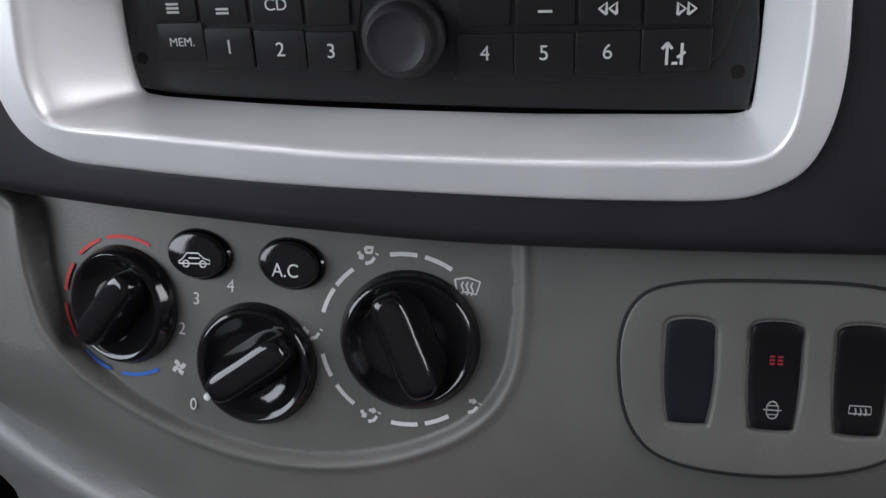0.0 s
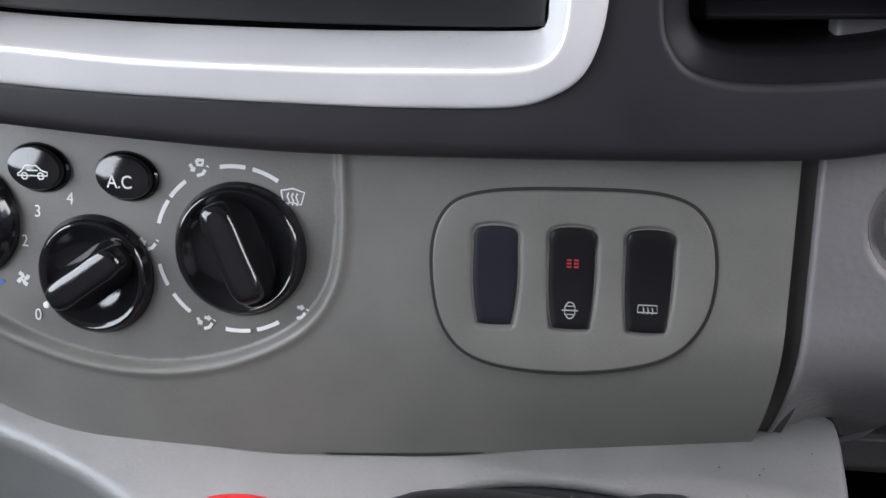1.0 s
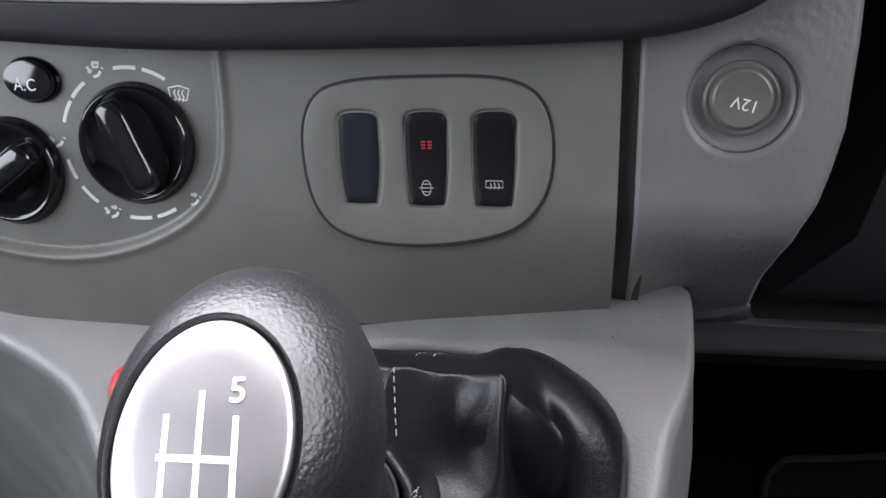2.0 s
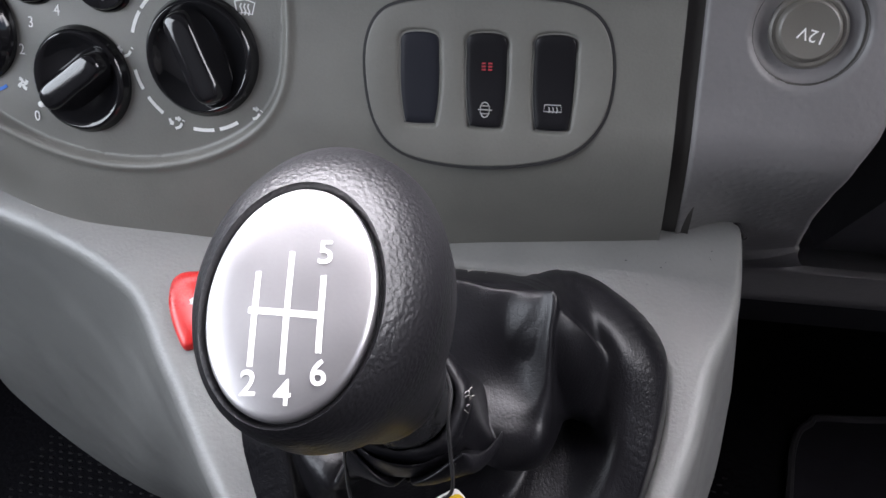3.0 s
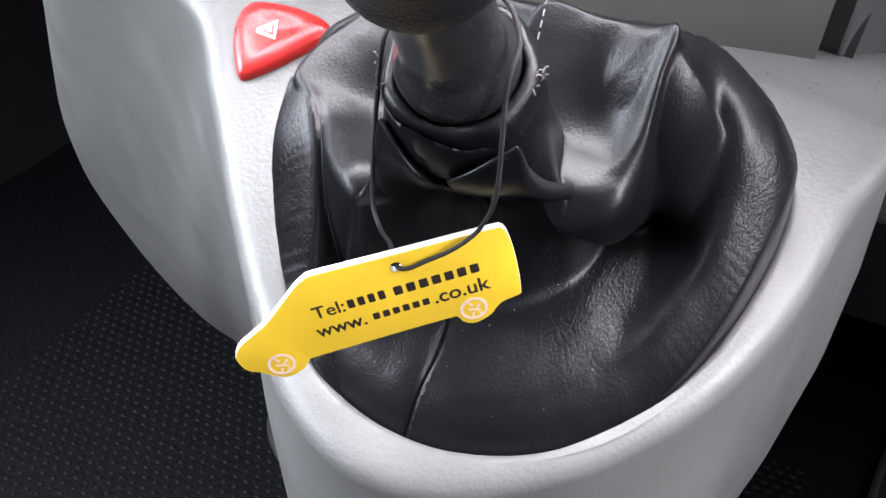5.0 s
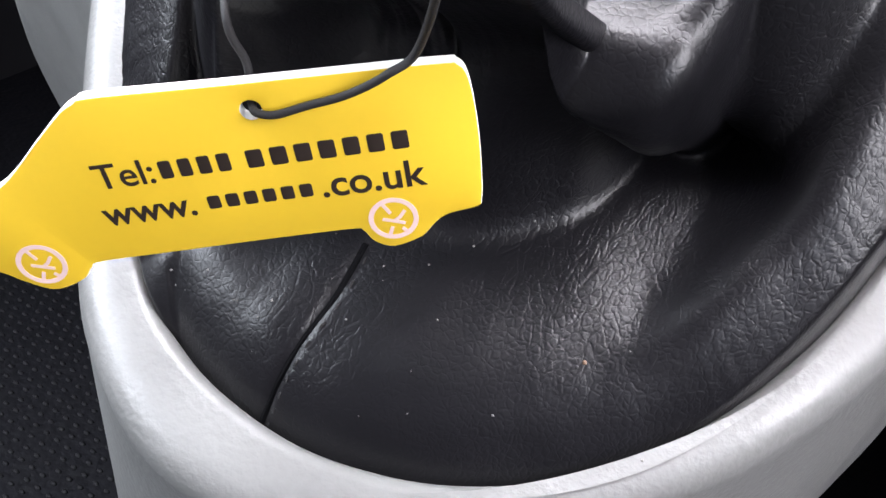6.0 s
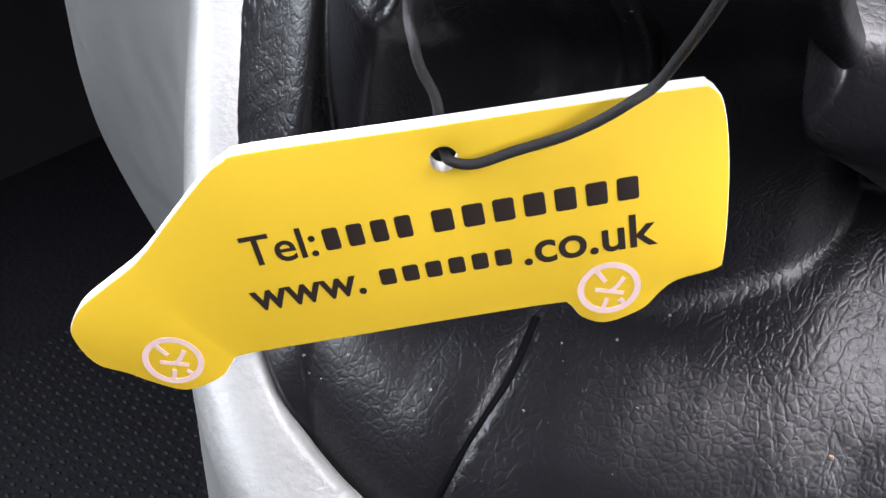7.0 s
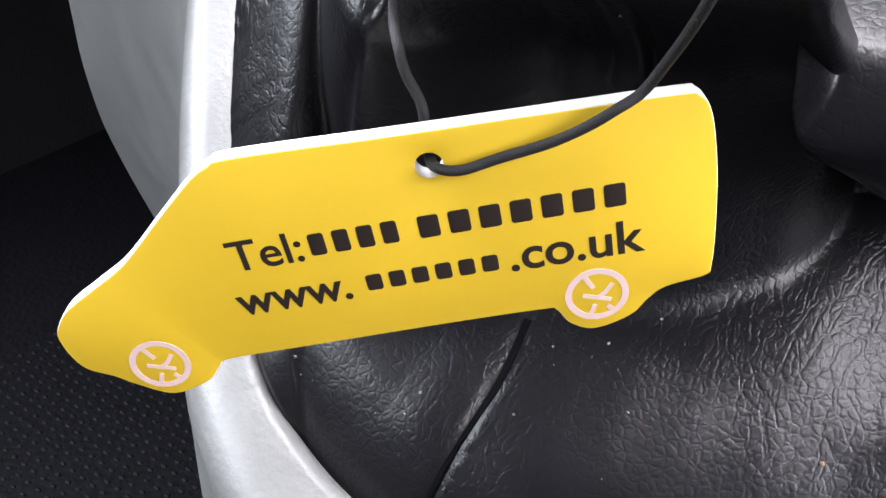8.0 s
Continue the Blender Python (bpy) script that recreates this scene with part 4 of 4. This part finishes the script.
    # second crest: from the back corner round to the outer side, fading into the apron
    h = soft_max(h, crest(flat, [(38, 25, 60), (43, 31, 51), (50, 29.5, 47), (58, 24.5, 42.5), (63, 16, 37.5), (65, 6, 30), (65, -6, 23), (62.5, -17, 17), (58, -29, 11), (51, -41, 4)], 0.75, 0.95, 4.0), 5)
    # sleeve under the collar, gathered in pleats
    around = np.arctan2(v - hub[1], u - hub[0])
    low = smoothstep(to_hub, 15, 26)
    pleat = low * (1.0 * np.sin(5 * around + 0.8) + 0.9 * np.sin(8 * around + 2.0) + 0.5 * np.sin(13 * around))
    front = np.exp(-((around + 1.85) / 0.75) ** 2)
    sleeve = 86 - 6.5 * np.clip(to_hub - 15.6 - 1.8 * front - pleat, 0, 99) ** 1.1
    h = soft_max(h, sleeve, 9)
    # two flaps that cross in a point below the collar, with a slit under them
    h = soft_max(h, crest(flat, [(-7, -36, 82), (-1, -40, 78), (4, -42.5, 72), (6, -43.5, 60), (9, -44, 40)], 6.0, 6.0, 1.6), 1.5)
    h = soft_max(h, crest(flat, [(22, -33, 82), (15, -38.5, 78), (8, -41.5, 72)], 6.0, 6.0, 1.4), 1.2)
    h = soft_max(h, crest(flat, [(-6, -30, 80), (-12, -36, 62), (-17, -39.5, 49)], 3.4, 4.0, 2.0), 2)
    h -= 7 * np.exp(-((u - 8.0 + 0.5 * (v + 42)) / 0.9) ** 2) * smoothstep(-v, 40, 42) * smoothstep(h, 16, 34)
    # seam down the front, pinched in
    seam_u = np.interp(-v, [42, 45, 56, 66, 73, 79], [5.0, 5.2, 6.4, 5.6, 5.0, 4.6])
    h += (0.45 * np.exp(-((u - seam_u + 5) / 4.5) ** 2) - 0.9 * np.exp(-((u - seam_u) / 0.8) ** 2)) * smoothstep(-v, 44, 52) * smoothstep(to_rim, 0, 5)
    # held down at the rim
    tight = 17.0 - 9.5 * smoothstep(-u, 20, 55)
    cap_h = -5 + 118 * (1 - np.exp(-to_rim / tight))
    h = -soft_max(-h, -cap_h, 4)
    h = h.reshape(nt, na)
    wob = np.array([noise.noise(Vector((a * 0.06, b * 0.06, 3.0))) * 0.4 + noise.noise(Vector((a * 0.16, b * 0.16, 9.0))) * 0.2 for a, b in flat]).reshape(nt, na)
    h = h + wob * np.sin(math.pi * np.clip(ts * 1.04, 0, 1))[:, None] ** 0.7
    top_mix = smoothstep(ts, 0.95, 1.0)[:, None]
    h = h * (1 - top_mix) + ct[None, :, 2] * top_mix
    # the bags hang over: the leather below them is drawn back under the lip
    mid = np.exp(-((u - 9) / 29) ** 4) * smoothstep(-v, 23, 31) + np.exp(-((u - 9) / 15) ** 4) * (1 - smoothstep(-v, 23, 31))
    hh = h.ravel()
    under = smoothstep(to_rim, 14, 34) * (1 - smoothstep(hh, 4 + 30 * mid, 32 + 46 * mid)) * smoothstep(-v, -2, 14)
    p = p.copy()
    p[:, :, 1] += (under * (12 + 14 * smoothstep(u, -14, 0) + 2 * smoothstep(u, 20, 40))).reshape(nt, na)
    # the foot of the bags runs softly into the apron
    xyz = np.dstack((p, h))
    soft = (smoothstep(to_rim, 16, 28) * (1 - smoothstep(hh, 24, 44))).reshape(nt, na)[:, :, None]
    for _ in range(26):
        mean = xyz.copy()
        mean[1:-1] = (xyz[:-2] + xyz[2:] + np.roll(xyz, 1, 1)[1:-1] + np.roll(xyz, -1, 1)[1:-1]) / 4
        xyz = xyz + (mean - xyz) * soft
    bm = bmesh.new()
    rows = [[bm.verts.new(xyz[j, i] / 1000) for i in range(na)] for j in range(nt)]
    loft(bm, rows)
    return bm


boot = thing("gear_gaiter", POD, "black folded leather gaiter round the gear lever", "gaiter")
skin = gaiter()
tree = BVHTree.FromBMesh(skin)
part("leather", skin, LEATHER, boot, smooth=80)


def on_skin(u, v, lift=0.0):
    hit = tree.ray_cast(Vector((u / 1000, v / 1000, 0.2)), Vector((0, 0, -1)))[0]
    return (hit or Vector((u / 1000, v / 1000, 0))) + Vector((0, 0, lift / 1000))


# turned-over hem of the leather round the collar, dipping to a point in front
bm = bmesh.new()
rows = []
for r, d in ((12.9, -4.5), (13.2, -2.6), (14.2, -1.7), (15.5, -2.2), (16.5, -3.8), (17.0, -6.5), (17.0, -9.0), (16.2, -10.5)):
    row = []
    for k in range(96):
        a = 2 * math.pi * k / 96
        dip = math.exp(-(((a - 1.53 * math.pi + math.pi) % (2 * math.pi) - math.pi) / 0.42) ** 2) * (r - 12.9) / 4.1
        row.append(pod_inv @ (LEVER_M @ (Vector(((r + 0.25 * math.sin(7 * a)) * math.cos(a), (r + 0.25 * math.sin(7 * a)) * math.sin(a), d - 6.0 * dip + 0.5 * math.sin(5 * a + 1) * (r - 12.9) / 4)) / 1000)))
    rows.append(ring3(bm, row))
loft(bm, rows)
part("hem", bm, LEATHER, boot, "turned-over leather hem", smooth=80)
# frayed pale threads at both ends of the hem
rnd = random.Random(23)
for k in range(16):
    a = (math.pi * 1.12 if k < 8 else 0.1) + rnd.uniform(-0.22, 0.22)
    c = pod_inv @ (LEVER_M @ Vector((0.0172 * math.cos(a), 0.0172 * math.sin(a), -0.0022)))
    d = Vector((rnd.uniform(-1, 1), rnd.uniform(-1, 1), rnd.uniform(0, 1))) * 0.0016
    part("loose_thread", tube([c, c + 0.6 * d + Vector((0, 0, 0.0005)), c + d], 0.00016, 5), THREAD, boot, "pale frayed thread")
seam_line = spline([(4.6, -78), (5.0, -73), (5.6, -66), (6.4, -56), (5.2, -45)], 8, False)
part("seam", tube([on_skin(u, v, -0.3) for u, v in seam_line], 0.00065, 8), SEAM, boot, "dark pinched seam in the leather")
for k in range(2, len(seam_line) - 3, 3):
    a, b = seam_line[k] + (1.3, 0), seam_line[k + 1] + (1.3, 0)
    part("stitch", tube([on_skin(*a, 0.0), on_skin(*(0.5 * (a + b)), 0.25), on_skin(*b, 0.0)], 0.00022, 6), CORD, boot, "dark thread stitch")

# pale stitching on the back panel of the gaiter
for x0, y0, x1, y1 in ((13.0, 57, 10.0, 37), (18.5, 56, 16.0, 37), (6.0, 28, 8.5, 8)):
    for k in range(7):
        a = np.array((x0 + (x1 - x0) * k / 7, y0 + (y1 - y0) * k / 7))
        b = np.array((x0 + (x1 - x0) * (k + 0.6) / 7, y0 + (y1 - y0) * (k + 0.6) / 7))
        part("stitch", tube([on_skin(*a, 0.0), on_skin(*(0.5 * (a + b)), 0.3), on_skin(*b, 0.0)], 0.00022, 6), THREAD, boot, "pale thread stitch")
# crumb lying on the leather
spot = pod_inv @ Vector((0.1365, 0.1265, 0.652))
bm = bmesh.new()
bmesh.ops.create_icosphere(bm, subdivisions=2, radius=0.00036)
for q in bm.verts:
    q.co *= 1 + 0.5 * noise.noise(q.co * 2600)
    q.co.z *= 0.6
tagged(part("crumb", bm, CRUMB, m=POD @ Matrix.Translation(on_skin(spot.x * 1000, spot.y * 1000, 0.15))), "small tan crumb lying on the black leather", "crumb")
# specks of dust caught on the leather
rnd = random.Random(7)
bm_v, bm_f = [], []
for k in range(38):
    c = on_skin(rnd.uniform(-35, 65), rnd.uniform(-72, -25), 0.1)
    r = rnd.uniform(0.00012, 0.00032)
    n0 = len(bm_v)
    bm_v += [tuple(c + Vector((r * q[0], r * q[1] * rnd.uniform(0.5, 1.2), r * q[2]))) for q in ((1, 0, 0), (0, 1, 0), (-1, 0, 0), (0, -1, 0), (0, 0, 1))]
    bm_f += [(n0, n0 + 1, n0 + 4), (n0 + 1, n0 + 2, n0 + 4), (n0 + 2, n0 + 3, n0 + 4), (n0 + 3, n0, n0 + 4)]
me = bpy.data.meshes.new("dust")
me.from_pydata(bm_v, [], bm_f)
me.materials.append(THREAD)
dust = new("dust", me)
dust.matrix_basis = POD
tagged(dust, "pale specks of dust on the black leather", "dust", "", "stuff")

# ---- gear lever ----
lever = thing("gear_lever", LEVER_M, "gear lever with grained black knob and silver shift badge", "gear lever")
part("neck", lathe([(9, -20), (11.8, -5), (12.8, -2.5), (13.1, 0.0), (12.6, 3.0), (11.2, 5.0), (10.4, 6.6), (10.0, 12), (10.0, 24), (10.4, 34), (10.6, 38)], 56), NECK, lever, "smooth black collar below the knob")


def knob_mesh():
    """Egg-shaped grip: rings of (radius, height, swell towards the dashboard, extra depth)."""
    bm = bmesh.new()
    rings = []
    for r, h, dy, k in ((10.6, 36.6, 0, 1), (13.0, 34.2, 0, 1), (14.4, 33.8, 0, 1), (15.0, 35.6, 0.1, 1.0), (15.0, 38, 0.2, 1.0), (14.8, 39.2, 0.2, 1.01), (14.9, 42, 0.4, 1.03), (15.8, 49, 1.4, 1.07), (17.3, 58, 3.2, 1.14), (18.8, 67, 4.7, 1.21),
                        (19.8, 75, 5.5, 1.27), (19.9, 82, 5.4, 1.30), (19.0, 88.4, 4.4, 1.31), (17.3, 93.6, 2.8, 1.32), (15.0, 97.4, 1.1, 1.36), (13.4, 99, 0.1, 1.38), (12.9, 98.4, 0, 1.39), (12.6, 97.4, 0, 1.39)):
        rings.append(ring(bm, circle(r * 1.025, 96) * (1, k * 0.975) + (0.5 * smoothstep(r, 15, 19), dy), h))
    loft(bm, rings, cap_last=True)
    return bm


part("knob", knob_mesh(), KNOB, lever, "grained black rubber grip")
badge = part("badge", lathe([(14.0, 97.4), (14.0, 99.0), (13.7, 99.5), (13.0, 99.8), (9.5, 100.2), (5, 100.5), (0.1, 100.6)], 96, 0.89, 1.24), BADGE, lever, "satin silver oval badge")


def domed(me):
    """Lays flat print on the slightly domed badge."""
    for v in me.vertices if hasattr(me, "vertices") else me.verts:
        x, y = v.co.x * 1000, v.co.y * 1000
        v.co.z += (100.66 - 0.8 * ((x / 13) ** 2 + (y / 16.1) ** 2)) / 1000
    return me


seg = lambda x0, y0, x1, y1: [(x0 + (x1 - x0) * k / 8, y0 + (y1 - y0) * k / 8) for k in range(9)]
for line in ((-5.4, -9.8, -5.4, 4.0), (0, -10.8, 0, 7.0), (5.6, -7.8, 5.6, 3.4), (-6.5, -1.7, 5.6, -2.5)):
    bm = stroke([seg(*line)], 0.95, 0, 0.4)
    bm.transform(Matrix.Rotation(radians(6), 4, "Z") @ Matrix.Diagonal((0.88, 1, 1, 1)))
    part("shift_line", domed(bm), WHITE, badge, "white shift pattern line")
for words, x, y in (("2", -3.5, -12.7), ("4", 1.7, -13.4), ("6", 6.2, -10.1), ("5", 4.2, 7.2)):
    ob = lettering("number", words, 3.6, Matrix.Identity(4), WHITE, badge, "white printed figure", bold=0.06)
    ob.data.transform(at(x, y, 0, 6))
    domed(ob.data)

# ---- key-ring style tag hanging on its cord ----
tag = thing("hanging_tag", TAG, "yellow van-shaped card tag hanging on a black cord", "tag")
VAN = spline([(-44.5, -14.3), (-43.4, -12), (-41.5, -10.3), (-38, -8.4), (-33.7, -6.0), (-28.6, -1.8), (-24, 1.9), (-21.7, 3.2), (-19, 3.7), (-4, 3.1), (8, 2.7), (22.6, 2.2), (24.9, 1.7), (26.0, -0.4), (26.5, -6), (26.4, -13), (26.0, -18), (25.3, -19.3),
              (21.2, -20.0), (19.3, -21.2), (17.2, -23.2), (13.2, -24.3), (10.6, -23), (9.4, -21), (7.8, -20.5), (-3, -20.4), (-16, -20.5), (-26.8, -20.6), (-28.6, -21.4),
              (-30.6, -23.3), (-35, -24.4), (-38.6, -22.3), (-40.6, -20.6), (-43.6, -18.4)][::-1], 6)
HOLE = circle(1.35, 24, -0.8, -0.7)
part("card", plate(VAN, -0.12, 1.9, 0.15, [HOLE], 0.1, 2), CARD, tag, "white card core of the tag")
part("face", plate(offset(VAN, 0.12), 0.0, 0.2, 0.06, [offset(HOLE, -0.05)], 0.03, 2), YELLOW, tag, "yellow printed face")
lettering("print", "Tel:", 3.75, at(-19.0, -7.5, 0.03, 0), INK, tag, "dark brown letters", thick=0.02, bold=0.05)
# the number and the name, as a plain bar for each character
for x0, pitch, n, w, hh, y in ((-13.6, 2.5, 4, 2.0, 3.0, -7.4), (-2.1, 3.1, 7, 2.6, 3.0, -7.45), (-9.0, 2.45, 6, 2.05, 2.3, -13.2)):
    for k in range(n):
        part("print_bar", plate(rrect(w * 0.82, hh * 0.88, 0.3, 2), 0.06, 0.1, 0.03), INK, tag, "dark brown printed bar", m=at(x0 + pitch * k, y, 0))
lettering("print", "www.", 3.75, at(-17.6, -13.2, 0.03, 0), INK, tag, "dark brown letters", thick=0.02, bold=0.09)
lettering("print", ".co.uk", 4.1, at(12.0, -12.9, 0.03, 0), INK, tag, "dark brown letters", thick=0.02, bold=0.09)
for x, y in ((-35.0, -19.7), (13.8, -19.5)):
    part("wheel_print", stroke([arc(3.05, 0, 360, n=40)], 0.7, 0.05, 0.08), PALE_INK, tag, "pale pink printed wheel", m=at(x, y, 0))
    spokes = [[(-1.5, 0.1), (-0.2, -0.35), (1.5, -0.95)], [(0.1, -0.4), (0.9, 0.15), (1.7, 1.15)], [(-1.2, 2.6), (-0.3, 0.9)], [(-0.9, -2.7), (-0.3, -1.3)], [(1.6, -2.4), (1.0, -1.7)]]
    part("spoke_print", stroke(spokes, 0.5, 0.05, 0.08), PALE_INK, tag, "pale pink printed spokes", m=at(x, y, 0))


T = lambda u, v, h: TAG @ Vector((u / 1000, v / 1000, h / 1000))
L = lambda x, y, s: LEVER_M @ Vector((x / 1000, y / 1000, s / 1000))
loop = [T(-0.6, 4.2, -3.5), T(-0.7, 1.5, -3.0), T(-0.7, -0.3, -1.0), T(0.0, -0.6, 0.9), T(2.2, -1.1, 1.2), T(6, -0.5, 1.2), T(11.5, 0.5, 1.5), T(16.5, 2.6, 2.0), T(20.6, 5.4, 2.0),
        Vector((0.1135, 0.104, 0.714)), L(13.4, -6, 5), L(13.0, 3, 8), L(8, 10, 9), L(0, 12, 9), L(-8, 10, 8), L(-13.2, 2, 6), L(-14.2, -5, 3),
        Vector((0.083, 0.1065, 0.7035)), T(-1.6, 9, -4)]
cord = thing("tag_cord", Matrix.Identity(4), "thin black elastic cord looped round the gear lever", "cord")
way = [Vector(p) for p in spline([q[:] for q in loop], 12)]
for name, a, b in (("front_strand", 0, 9 * 12 + 1), ("collar_loop", 9 * 12, 17 * 12 + 1), ("back_strand", 17 * 12, len(way) + 1)):
    part(name, tube((way + way[:1])[a:b], 0.00054, 10), CORD, cord)
